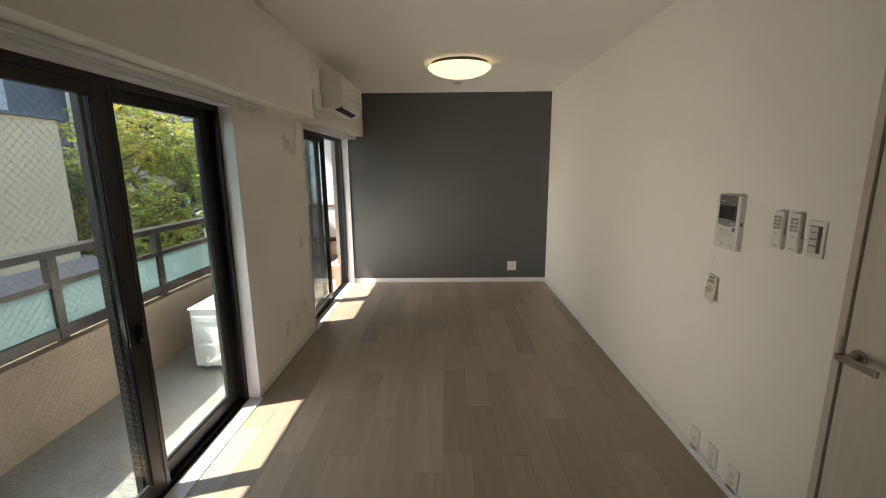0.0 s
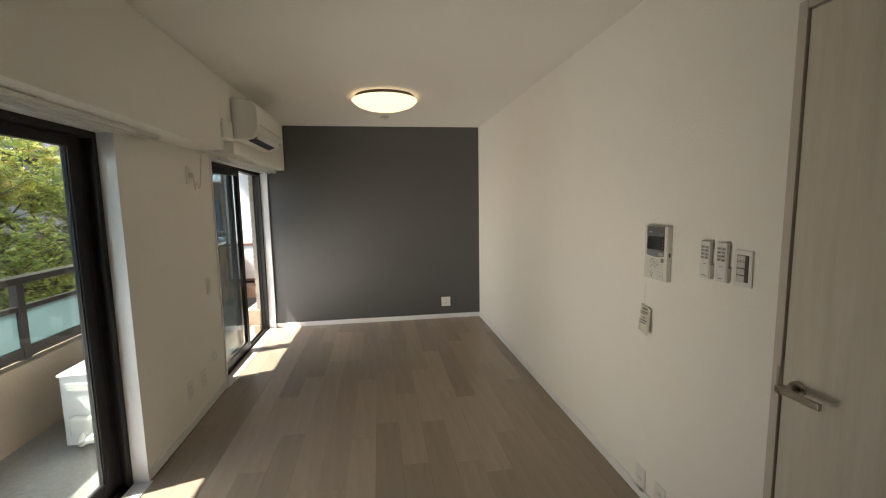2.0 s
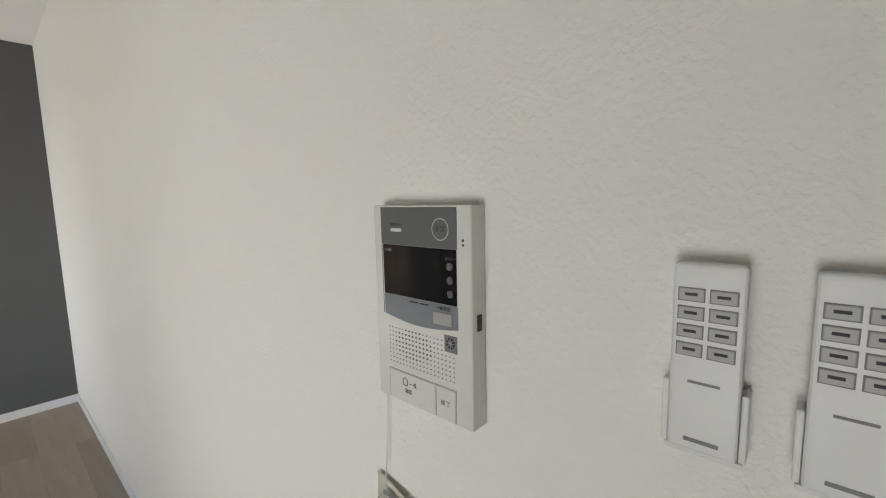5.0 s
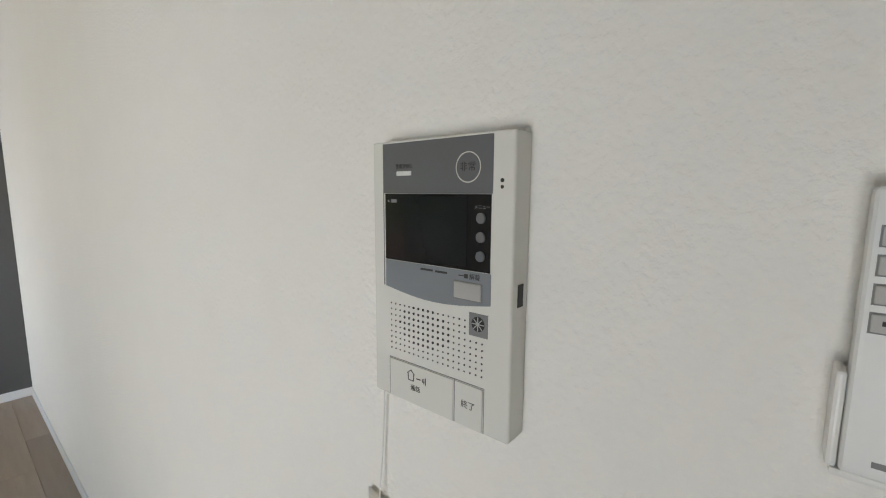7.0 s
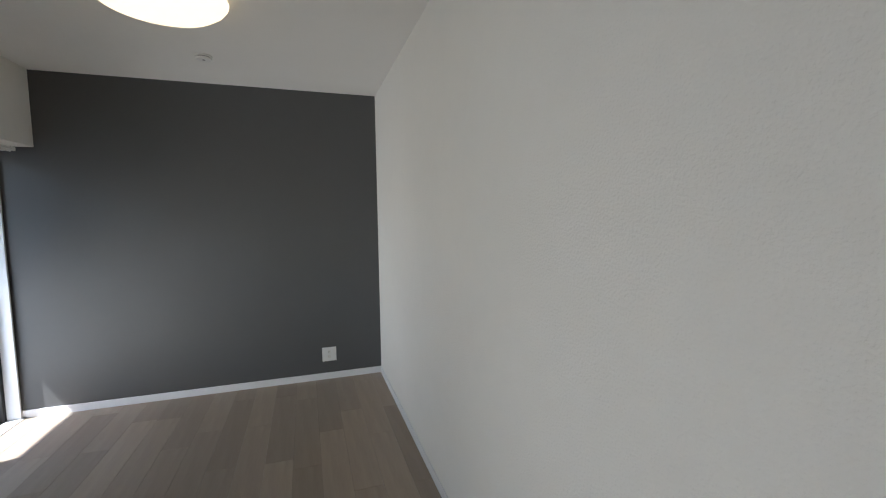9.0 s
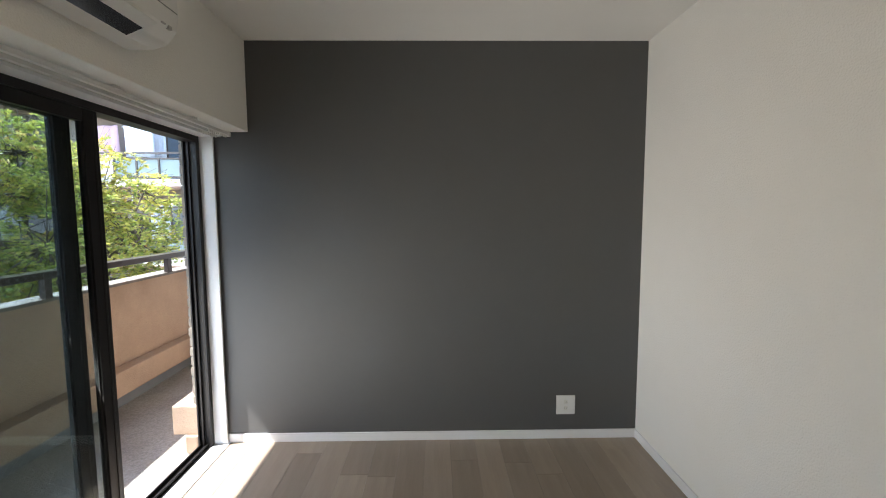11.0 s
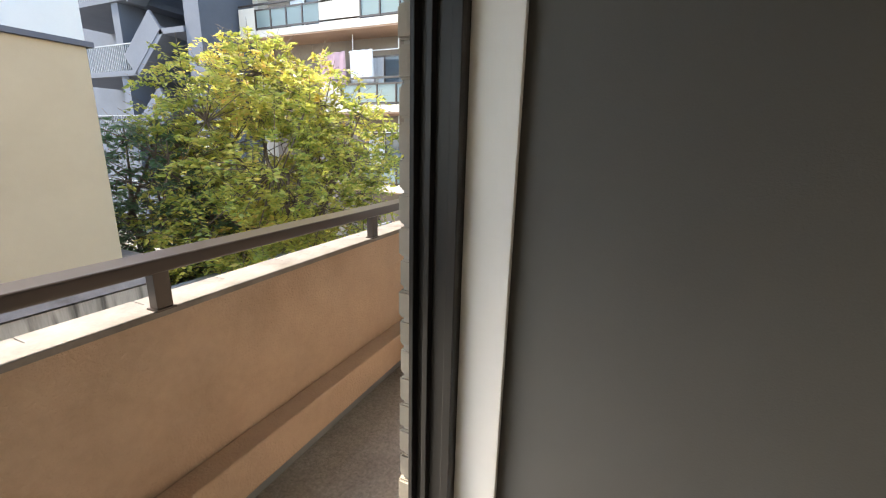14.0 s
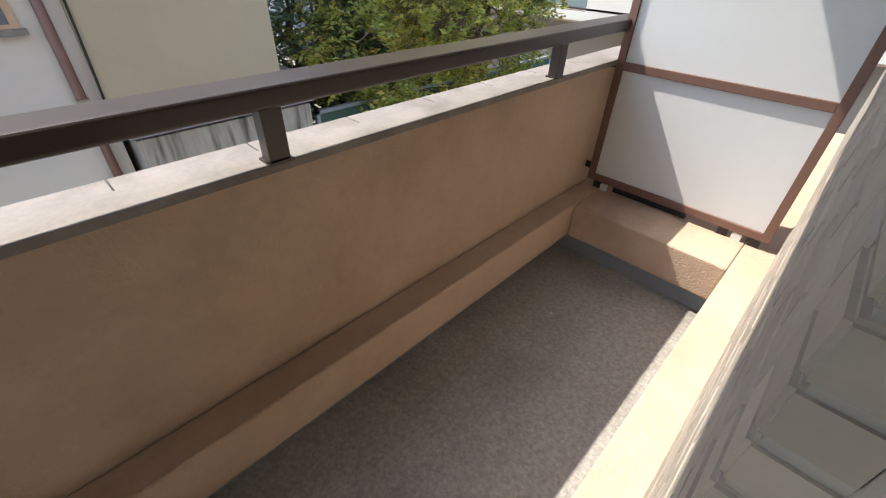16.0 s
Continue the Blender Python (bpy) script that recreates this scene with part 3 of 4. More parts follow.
finish("alarm_ring", bm, IVORY_PLASTIC, ic)
bm = bmesh.new()
add_cyl(bm, 0.011, 0.0014, Matrix.Translation((0.0325, 0.0955, T + 0.0004)), 40)
finish("alarm_button", bm, GREY_PANEL, ic, 0.0003, 1)
bm = bmesh.new()
for cy in (0.056, 0.041, 0.026):
    add_cyl(bm, 0.0042, 0.002, Matrix.Translation((0.0457, cy, T + 0.0012)), 24)
finish("menu_button", bm, GREY_PANEL, ic, 0.0004, 1)
boxes("alarm_stop_button", REMOTE_BODY, [(-0.047, -0.029, 0.0905, 0.0945, T, T + 0.0015)], ic, 0.0008)
boxes("unlock_button", BUTTON_GREY, [(0.020, 0.047, -0.0105, 0.0035, T, T + 0.0018)], ic, 0.0009)
boxes("unlock_rim", GREY_PRINT, [(0.0192, 0.0478, -0.0113, 0.0043, T, T + 0.0008)], ic)
boxes("badge", GREY_PRINT, [(0.0355, 0.0535, -0.0395, -0.0205, T, T + 0.0007)], ic)
bm = bmesh.new()
add_cyl(bm, 0.0062, 0.0006, Matrix.Translation((0.0445, -0.029, T + 0.0008)), 24)
finish("badge_disc", bm, DARK_PRINT, ic)
bm = bmesh.new()
for k in range(4):
    add_box(bm, -0.0058, 0.0058, -0.0004, 0.0004, -0.0002, 0.0002, Matrix.Translation((0.0445, -0.029, T + 0.0012)) @ Matrix.Rotation(k * math.pi / 4, 4, "Z"))
finish("badge_mark", bm, BUTTON_GREY, ic)
bm = bmesh.new()
for i in range(19):
    for j in range(9):
        x = -0.056 + i * 0.0058
        y = -0.0285 - j * 0.0055
        if x > 0.031 and y > -0.044 or y < -0.0775:
            continue
        d = math.hypot((x + 0.014) / 0.05, (y + 0.045) / 0.03)
        add_cyl(bm, 0.00125 if d < 0.62 else 0.0008, 0.0006, Matrix.Translation((x, y, T + 0.0001)), 8)
tagged(finish("speaker_holes", bm, DARK_PRINT, ic), "rows of small round speaker holes", kind="stuff")
boxes("button_groove", GREY_PRINT, [(-0.0585, 0.051, -0.0823, -0.0817, T - 0.0002, T + 0.0003), (-0.0588, -0.0582, -0.1205, -0.082, T - 0.0002, T + 0.0003),
                                    (0.0205, 0.0211, -0.1205, -0.082, T - 0.0002, T + 0.0003), (0.0507, 0.0513, -0.1205, -0.082, T - 0.0002, T + 0.0003)], ic)
boxes("talk_button", GLOSS_WHITE, [(-0.0575, 0.0198, -0.1205, -0.083, T - 0.001, T + 0.0012)], ic, 0.0006)
boxes("end_button", GLOSS_WHITE, [(0.0218, 0.0500, -0.1205, -0.083, T - 0.001, T + 0.0012)], ic, 0.0006)
boxes("side_port", DARK_PRINT, [(0.0740, 0.0750, -0.012, 0.006, 0.008, 0.016)], ic)
bm = bmesh.new()
add_cyl(bm, 0.0016, 0.0006, Matrix.Translation((0.0635, 0.0848, T + 0.0001)), 12)
add_cyl(bm, 0.0014, 0.0006, Matrix.Translation((0.0635, 0.0800, T + 0.0001)), 12)
finish("pinhole", bm, DARK_PRINT, ic)
lettering("警報音停止", 0.0042, -0.038, 0.0985, T + 0.0007, DARK_PRINT, ic)
lettering("非常", 0.0078, 0.0325, 0.0955, T + 0.0013, DARK_PRINT, ic)
lettering("メニュー", 0.0038, 0.0465, 0.0645, T + 0.0008, GREY_PRINT, ic)
lettering("解錠", 0.0055, 0.0405, 0.0085, T + 0.0008, DARK_PRINT, ic)
lettering("通話", 0.0062, -0.024, -0.105, T + 0.0014, DARK_PRINT, ic)
lettering("終了", 0.0075, 0.036, -0.101, T + 0.0014, DARK_PRINT, ic)
boxes("key_mark", DARK_PRINT, [(0.024, 0.031, 0.0082, 0.009, T + 0.0003, T + 0.0007), (0.030, 0.0335, 0.0068, 0.0104, T + 0.0003, T + 0.0007)], ic)
boxes("maker_mark", DARK_PRINT, [(-0.018, -0.004, 0.0080, 0.0098, T + 0.0003, T + 0.0007), (-0.001, 0.012, 0.0078, 0.0096, T + 0.0003, T + 0.0007)], ic)
boxes("lamp_mark", GREY_PRINT, [(-0.059, -0.057, 0.067, 0.069, T + 0.0005, T + 0.0009), (-0.0545, -0.0475, 0.0665, 0.0695, T + 0.0005, T + 0.0009)], ic)
bm = bmesh.new()
for a, b in (((-0.033, -0.098), (-0.033, -0.0915)), ((-0.026, -0.098), (-0.026, -0.0915)), ((-0.033, -0.098), (-0.026, -0.098)), ((-0.034, -0.0918), (-0.0295, -0.088)), ((-0.0295, -0.088), (-0.025, -0.0918)),
             ((-0.0225, -0.0945), (-0.0175, -0.0945)), ((-0.015, -0.096), (-0.015, -0.093)), ((-0.0132, -0.097), (-0.0132, -0.092)), ((-0.0114, -0.098), (-0.0114, -0.091))):
    a, b = Vector(a), Vector(b)
    d = b - a
    add_box(bm, -d.length / 2, d.length / 2, -0.0004, 0.0004, 0, 0.0004, Matrix.Translation(((a.x + b.x) / 2, (a.y + b.y) / 2, T + 0.0011)) @ Matrix.Rotation(math.atan2(d.y, d.x), 4, "Z"))
finish("house_mark", bm, DARK_PRINT, ic)

# paper tag on a string under the intercom
tag = base("paper_tag", on_east(2.022, 0.915), "small curled paper tag hanging on a white string", "tag")
bm = bmesh.new()
rows_ = []
for k in range(11):
    v = 0.062 - k * 0.0124
    w = 0.006 + 0.022 * (k / 10) ** 2.2
    rows_.append([bm.verts.new((u + 0.012 * (k / 10) ** 2, v - (u * 0.18), w + 0.004 * (1 if u > 0 else 0))) for u in (-0.038, -0.013, 0.013, 0.038)])
for a, b in zip(rows_, rows_[1:]):
    for i in range(3):
        bm.faces.new((a[i], a[i + 1], b[i + 1], b[i]))
bmesh.ops.recalc_face_normals(bm, faces=bm.faces)
sl = finish("paper", bm, PAPER, tag, smooth=True)
sol = sl.modifiers.new("thickness", "SOLIDIFY")
sol.thickness = 0.0006
rows = []
for k, (v, u0, u1) in enumerate(((0.048, -0.02, 0.02), (0.034, -0.032, 0.028), (0.026, -0.032, 0.02), (0.008, -0.012, 0.01), (-0.006, -0.032, 0.026), (-0.018, -0.03, 0.018))):
    rows.append((u0 + 0.002, u1, v - 0.0025, v + 0.0015 + (0.003 if k == 0 else 0), 0.0125 + 0.0002 * k + 0.022 * max(0, (0.062 - v) / 0.124) ** 2.2, 0.0131 + 0.0002 * k + 0.022 * max(0, (0.062 - v) / 0.124) ** 2.2))
boxes("print_bar", GREY_PRINT, rows, tag)
tube("string", [(-0.015, 0.06, 0.011), (-0.013, 0.12, 0.006), (-0.010, 0.17, 0.006), (-0.008, 0.215, 0.006)], 0.0009, WHITE_PLASTIC, tag)


def remote(m):
    """A lamp remote in a wall holder."""
    r = base("remote_control", m @ Matrix.Diagonal((1, 1, 0.75, 1)), "pale grey lamp remote in a wall holder", "remote control", "remotes on the wall")
    boxes("holder", WHITE_PLASTIC, [(-0.024, 0.024, -0.0725, -0.020, 0, 0.008), (-0.027, -0.0225, -0.068, -0.018, 0, 0.024), (0.0225, 0.027, -0.068, -0.018, 0, 0.024),
                                    (-0.025, 0.025, -0.0735, -0.0690, 0, 0.022)], r, 0.0018)
    boxes("body", REMOTE_BODY, [(-0.0222, 0.0222, -0.0685, 0.0715, 0.009, 0.027)], r, 0.0035, 3)
    keys, rims, marks = [], [], []
    for j in range(4):
        for i in range(2):
            x, y = -0.0102 + i * 0.0196, 0.049 - j * 0.0135
            keys.append((x - 0.0078, x + 0.0078, y - 0.0044, y + 0.0044, 0.0268, 0.0284))
            rims.append((x - 0.0085, x + 0.0085, y - 0.0051, y + 0.0051, 0.0265, 0.0273))
            marks.append((x - 0.004, x + 0.004, y - 0.0008, y + 0.0014, 0.0284, 0.0286))
    boxes("key_rim", GREY_PRINT, rims, r)
    boxes("key", BUTTON_GREY, keys, r, 0.0008)
    boxes("key_print", DARK_PRINT, marks, r)
    boxes("slider", GREY_PRINT, [(-0.010, 0.010, -0.0165, -0.0145, 0.0268, 0.0274)], r)
    boxes("maker_mark", GREY_PRINT, [(-0.011, 0.011, -0.0615, -0.0585, 0.0268, 0.0274)], r)
    return r


remote(on_east(1.664, 1.250))
remote(on_east(1.586, 1.250))

sw = base("light_switch", on_east(1.505, 1.239), "white light switch plate with four rockers", "switch")
boxes("plate", WHITE_PLASTIC, [(-0.0365, 0.0365, -0.0645, 0.0645, 0, 0.009)], sw, 0.0035, 3)
boxes("rim", ROCKER_DARK, [(-0.0235, 0.0245, -0.047, 0.047, 0.0085, 0.0096)], sw)
boxes("rocker", ROCKER, [(-0.0195, 0.0115, a, a + 0.0205, 0.009, 0.013) for a in (-0.0455, -0.0225, 0.0015, 0.0245)], sw, 0.001)
boxes("dark_strip", ROCKER_DARK, [(0.0125, 0.0235, -0.0455, -0.0005, 0.009, 0.0122), (0.0125, 0.0235, 0.0015, 0.0455, 0.009, 0.0122)], sw, 0.0008)
boxes("name_bar", GREY_PRINT, [(-0.0185, 0.0105, a, a + 0.0012, 0.0128, 0.0133) for a in (-0.0255, -0.0215, -0.0015, 0.0025, 0.0225, 0.0275)], sw)

# ---- the balcony ----
DK = -0.06
PI, PO = -2.545, -2.67
tagged(boxes("balcony_floor", DECK, [(-2.66, XO, -2.5, 9.5, -0.3, DK)]), "grey embossed vinyl balcony floor, worn", "floor", kind="structure")
bm = bmesh.new()
add_box(bm, PO, PI, 4.35, 9.5, -0.5, 0.866)
add_box(bm, PI, -2.43, 4.35, 9.5, 0.05, 0.238)
tagged(finish("wall_parapet", bm, STUCCO, None, 0.012, 3), "beige stucco balcony parapet with a rounded ledge", "parapet", kind="structure")
bm = bmesh.new()
y = 4.35
while y < 9.4:
    add_box(bm, PO - 0.005, PI - 0.062, y, y + 0.297, 0.865, 0.885)
    y += 0.3
add_box(bm, PI - 0.060, PI + 0.037, 4.35, 9.5, 0.865, 0.887)
tagged(finish("parapet_coping", bm, COPING, None, 0.003), "weathered pale coping along the parapet top", "coping", kind="structure")
tagged(boxes("skirting_balcony", SKIRT_GREY, [(PI, -2.50, 4.35, 7.04, DK, 0.05), (-2.505, -1.62, 7.045, 7.4, DK, 0.05)]), "blue-grey waterproofed upstand below the ledge", "skirting", kind="structure")
tagged(boxes("ledge_end", STUCCO, [(-2.429, -1.705, 7.0, 7.5, 0.05, 0.236)], bevel=0.012, segs=3), "beige stucco ledge under the partition", "ledge", kind="structure")
tagged(boxes("ledge_wall", STUCCO, [(-1.705, -1.542, 5.425, 9.5, 0.05, 0.234), (-1.62, -1.542, 5.405, 9.5, DK, 0.05)], bevel=0.010, segs=3), "beige stucco ledge along the brick wall", "ledge", kind="structure")
tagged(boxes("wall_curb", STUCCO, [(PO, -2.45, -2.5, 4.35, -0.5, 0.46)], bevel=0.01), "low beige stucco curb under the glass railing", "wall", kind="structure")
tagged(boxes("slab_upper", SOFFIT, [(-2.69, XO, -2.5, 9.5, 2.44, 2.62), (-2.69, -2.57, -2.5, 9.5, 2.62, 3.5)], bevel=0.01), "brown soffit of the balcony above", "ceiling", kind="structure")
# Unseen building mass, added over the room to keep the sun out.
tagged(boxes("wall_above", WALLPAPER, [(XO, 4.0, -2.5, 9.5, 2.601, 5.5)]), "unseen mass above the room that blocks the sun", "wall", kind="structure")

hr = base("handrail", None, "dark brown aluminium handrail on short posts", "handrail")
boxes("rail", RAIL_BROWN, [(-2.60, -2.492, 4.30, 7.9, 1.012, 1.058)], hr, 0.008, 3)
boxes("post", RAIL_BROWN, [(-2.546, -2.506, yy, yy + 0.05, 0.886, 1.013) for yy in (4.36, 5.53, 6.72, 7.75)], hr, 0.002)
boxes("foot", RAIL_BROWN, [(-2.552, -2.50, yy - 0.006, yy + 0.056, 0.886, 0.893) for yy in (4.36, 5.53, 6.72, 7.75)], hr)

gr = base("glass_railing", None, "brown aluminium railing with frosted glass panels", "railing")
boxes("rail", RAIL_BROWN, [(-2.60, -2.492, -2.4, 4.30, 0.985, 1.03), (-2.54, -2.50, -2.4, 4.30, 0.80, 0.835), (-2.54, -2.50, -2.4, 4.30, 0.475, 0.55)], gr, 0.004)
boxes("post", RAIL_BROWN, [(-2.545, -2.495, yy, yy + 0.06, 0.46, 0.987) for yy in (-0.36, 0.59, 1.52, 2.45, 3.38, 4.24)], gr, 0.003)
for yy in (-0.30, 0.65, 1.58, 2.51, 3.44):
    boxes("panel", FROST_TEAL, [(-2.523, -2.517, yy, yy + 0.87 if yy < 3.3 else 4.24, 0.55, 0.80)], gr)

pt = base("balcony_partition", pose(0, 7.28, 0), "white balcony partition in a brown frame", "partition")
boxes("frame", PARTITION_BROWN, [(-2.512, -2.476, -0.015, 0.02, 0.275, 2.2), (-1.664, -1.628, -0.015, 0.02, 0.275, 2.2), (-2.476, -1.664, -0.015, 0.02, 0.275, 0.312),
                                 (-2.476, -1.664, -0.015, 0.02, 0.845, 0.882), (-2.476, -1.664, -0.015, 0.02, 2.163, 2.2)], pt, 0.002)
boxes("panel", PARTITION_WHITE, [(-2.476, -1.664, -0.002, 0.008, 0.312, 0.845), (-2.476, -1.664, -0.002, 0.008, 0.882, 2.163)], pt)
boxes("bracket", RUBBER, [(-2.47, -2.43, -0.01, 0.02, 0.236, 0.275), (-2.36, -1.98, 0.0, 0.02, 0.24, 0.275), (-1.83, -1.79, -0.01, 0.02, 0.236, 0.275),
                          (-1.70, -1.655, -0.012, 0.02, 0.236, 0.275), (-2.545, -2.512, -0.005, 0.012, 0.33, 0.36), (-2.545, -2.512, -0.005, 0.012, 0.85, 0.88)], pt)
boxes("stay", PARTITION_WHITE, [(-2.425, -2.39, -0.02, 0.0, 0.236, 0.272), (-1.77, -1.73, -0.012, 0.0, 0.236, 0.272)], pt)

bm = bmesh.new()
bmesh.ops.create_icosphere(bm, subdivisions=1, radius=0.006, matrix=Matrix.Translation((-2.205, 6.53, DK + 0.004)))
tagged(finish("crumb", bm, WHITE_PLASTIC), "tiny white crumb on the balcony floor", "litter")

ou = base("outdoor_unit", pose(-2.10, 3.08, DK), "white outdoor air conditioner unit on the balcony floor", "outdoor unit")
boxes("foot", DARK_PRINT, [(0.02, 0.26, 0.08, 0.18, 0, 0.04), (0.02, 0.26, 0.58, 0.68, 0, 0.04)], ou)
boxes("casing", WHITE_PLASTIC, [(0.0, 0.28, 0.0, 0.76, 0.04, 0.50), (-0.01, 0.29, -0.01, 0.77, 0.495, 0.515)], ou, 0.01, 3)
boxes("side_handle", IVORY_PLASTIC, [(0.04, 0.20, -0.008, 0.004, 0.40, 0.45)], ou, 0.004)
boxes("pipe_cover", IVORY_PLASTIC, [(0.06, 0.2, -0.05, 0.0, 0.12, 0.24)], ou, 0.012)
boxes("grille", GREY_PRINT, [(0.279, 0.284, 0.06 + k * 0.028, 0.066 + k * 0.028, 0.07, 0.46) for k in range(18)], ou)
tube("hose", [(0.13, -0.03, 0.14), (0.15, -0.12, 0.10), (0.22, -0.16, 0.14), (0.32, -0.12, 0.22), (0.45, 0.0, 0.3), (0.67, 0.1, 0.36)], 0.016, IVORY_PLASTIC, ou)

# ---- outside ----
GZ = -3.6
bm = bmesh.new()
bmesh.ops.create_grid(bm, x_segments=2, y_segments=2, size=400, matrix=Matrix.Translation((0, 0, GZ)))
tagged(finish("ground", bm, GROUND), "grey paved yard between the buildings", "ground", kind="structure")

# cream neighbour with a stained base
yh = base("cream_house", None, "cream rendered house with stained concrete base", "house")
boxes("wall", YELLOW_WALL, [(-15, -7.2, 5.88, 7.84, -0.16, 2.40)], yh, 0.01)
boxes("pale_wall", PALE_WALL, [(-15, -7.26, -6.0, 5.88, GZ, 2.40)], yh, 0.01)
boxes("base_wall", STAINED, [(-15, -6.93, 5.95, 8.05, GZ, -0.50)], yh, 0.01)
bm = bmesh.new()
for v in add_box(bm, -15, -6.90, 5.90, 8.10, -0.50, -0.16):
    if v.co.x > -7 and v.co.z > -0.3:
        v.co.x, v.co.z = -7.19, -0.15
    elif v.co.x > -7:
        v.co.z = -0.47
finish("base_slope", bm, COPING, yh)
boxes("roof_edge", CONCRETE, [(-15, -7.15, -6.0, 7.90, 2.40, 2.46)], yh, 0.005)
boxes("upper_wall", PARTITION_WHITE, [(-15, -9.3, -6.0, 8.9, 2.46, 7.2)], yh)
bm = bmesh.new()
add_cyl(bm, 0.045, 6.0, Matrix.Translation((-7.21, 5.70, -0.6)), 16)
finish("downpipe", bm, PARTITION_BROWN, yh, smooth=True)
boxes("pipe_strap", SATIN, [(-7.27, -7.155, 5.645, 5.755, zz, zz + 0.035) for zz in (-2.6, -0.1, 2.2)], yh)
tube("cable", [(-7.19, 5.90, 2.4), (-7.19, 5.91, 1.2), (-7.19, 5.885, 0.2), (-7.19, 5.87, -0.15)], 0.012, RUBBER, yh)
win = new("window")
win.parent = yh
boxes("pane", FAR_PANE, [(-7.255, -7.25, 4.5, 5.45, 0.62, 1.7)], win)
boxes("frame", SATIN, [(-7.26, -7.235, 4.44, 4.50, 0.58, 1.76), (-7.26, -7.235, 5.45, 5.51, 0.58, 1.76), (-7.26, -7.235, 4.50, 5.45, 0.58, 0.62), (-7.26, -7.235, 4.5, 5.45, 1.7, 1.76)], win, 0.004)
boxes("sill", COPING, [(-7.26, -7.2, 4.38, 5.55, 0.53, 0.58)], win, 0.004)

# apartment block with balconies, frontage facing south
FY = 19.0
blk = base("apartment_block", None, "cream apartment block with glass-fronted balconies", "apartment block")
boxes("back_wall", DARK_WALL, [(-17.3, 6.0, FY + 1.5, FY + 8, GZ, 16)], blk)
boxes("end_wall", FACADE, [(-17.6, -17.3, FY + 0.9, FY + 8, GZ, 16)], blk)
for fl in range(-1, 5):
    zb = 2.45 + 3.05 * (fl - 0)
    xl = -17.5 if fl >= 1 else -13.2
    boxes("slab", FACADE, [(xl, 6.0, FY, FY + 1.5, zb + 0.05, zb + 0.32), (xl, xl + 0.95, FY, FY + 0.13, zb + 0.32, zb + 1.2),
                           (xl, xl + 0.13, FY + 0.13, FY + 1.5, zb + 0.32, zb + 1.2)], blk, 0.01)
    boxes("soffit", SOFFIT, [(xl + 0.02, 6.0, FY + 0.03, FY + 1.5, zb, zb + 0.05)], blk)
    posts, panes = [], []
    x = xl + 0.97
    k = 0
    while x < 5:
        if k % 6 == 4:
            boxes("slab_wall", FACADE, [(x, x + 1.9, FY, FY + 0.13, zb + 0.32, zb + 1.2)], blk)
            x += 1.95
        else:
            posts.append((x - 0.03, x + 0.03, FY - 0.01, FY + 0.05, zb + 0.32, zb + 1.12))
            panes.append((x + 0.04, x + 0.80, FY + 0.02, FY + 0.035, zb + 0.42, zb + 1.05))
            x += 0.84
        k += 1
    boxes("railing_post", RAIL_BROWN, posts + [(xl + 0.95, 5, FY, FY + 0.05, zb + 1.05, zb + 1.11), (xl + 0.95, 5, FY, FY + 0.05, zb + 0.36, zb + 0.42), (xl, 5, FY, FY + 0.06, zb + 1.26, zb + 1.33)], blk)
    for p in panes[:12]:
        boxes("railing_pane", FROST_TEAL, [p], blk)
    for x in range(int(xl) + 1, 4, 3):
        wv = new("window")
        wv.parent = blk
        boxes("pane", FAR_PANE, [(x + 0.06, x + 1.74, FY + 1.46, FY + 1.475, zb + 0.4, zb + 2.3)], wv)
        boxes("frame", RAIL_BROWN, [(x, x + 0.06, FY + 1.44, FY + 1.5, zb + 0.34, zb + 2.36), (x + 1.74, x + 1.8, FY + 1.44, FY + 1.5, zb + 0.34, zb + 2.36), (x + 0.87, x + 0.93, FY + 1.44, FY + 1.5, zb + 0.34, zb + 2.36),
                                    (x, x + 1.8, FY + 1.44, FY + 1.5, zb + 2.3, zb + 2.36)], wv)
        bm = bmesh.new()
        vs0 = [[bm.verts.new((x + 0.08 + i * 0.05, FY + 1.40 + 0.025 * math.sin(i * 2.1), z)) for i in range(17)] for z in (zb + 0.4, zb + 2.28)]
        for i in range(16):
            bm.faces.new((vs0[0][i], vs0[0][i + 1], vs0[1][i + 1], vs0[1][i]))
        cob = finish("curtain", bm, CURTAIN, wv, smooth=True)
        cob.modifiers.new("thickness", "SOLIDIFY").thickness = 0.01
    for x in (-15.5, -12.2, -8.4):
        if x > xl:
            boxes("laundry_pole", PARTITION_WHITE, [(x, x + 2.6, FY + 0.5, FY + 0.53, zb + 2.35, zb + 2.38), (x + 0.2, x + 0.23, FY + 0.5, FY + 0.53, zb + 2.38, zb + 3.0), (x + 2.3, x + 2.33, FY + 0.5, FY + 0.53, zb + 2.38, zb + 3.0)], blk)


def cloth(x, y, z, w, h, mat, label):
    bm = bmesh.new()
    n_ = 14
    g = [[bm.verts.new((x + w * i / n_, y + 0.05 * math.sin(i * 1.3 + j * 0.4), z - h * j / 5)) for i in range(n_ + 1)] for j in range(6)]
    for j in range(5):
        for i in range(n_):
            bm.faces.new((g[j][i], g[j][i + 1], g[j + 1][i + 1], g[j + 1][i]))
    ob = finish("hanging_cloth", bm, mat, None, smooth=True)
    ob.modifiers.new("thickness", "SOLIDIFY").thickness = 0.008
    return tagged(ob, label, "laundry", "laundry on the balconies")


cloth(-13.6, FY + 0.45, 4.85, 1.3, 1.5, PINK_CLOTH, "pink sheet drying on a balcony pole")
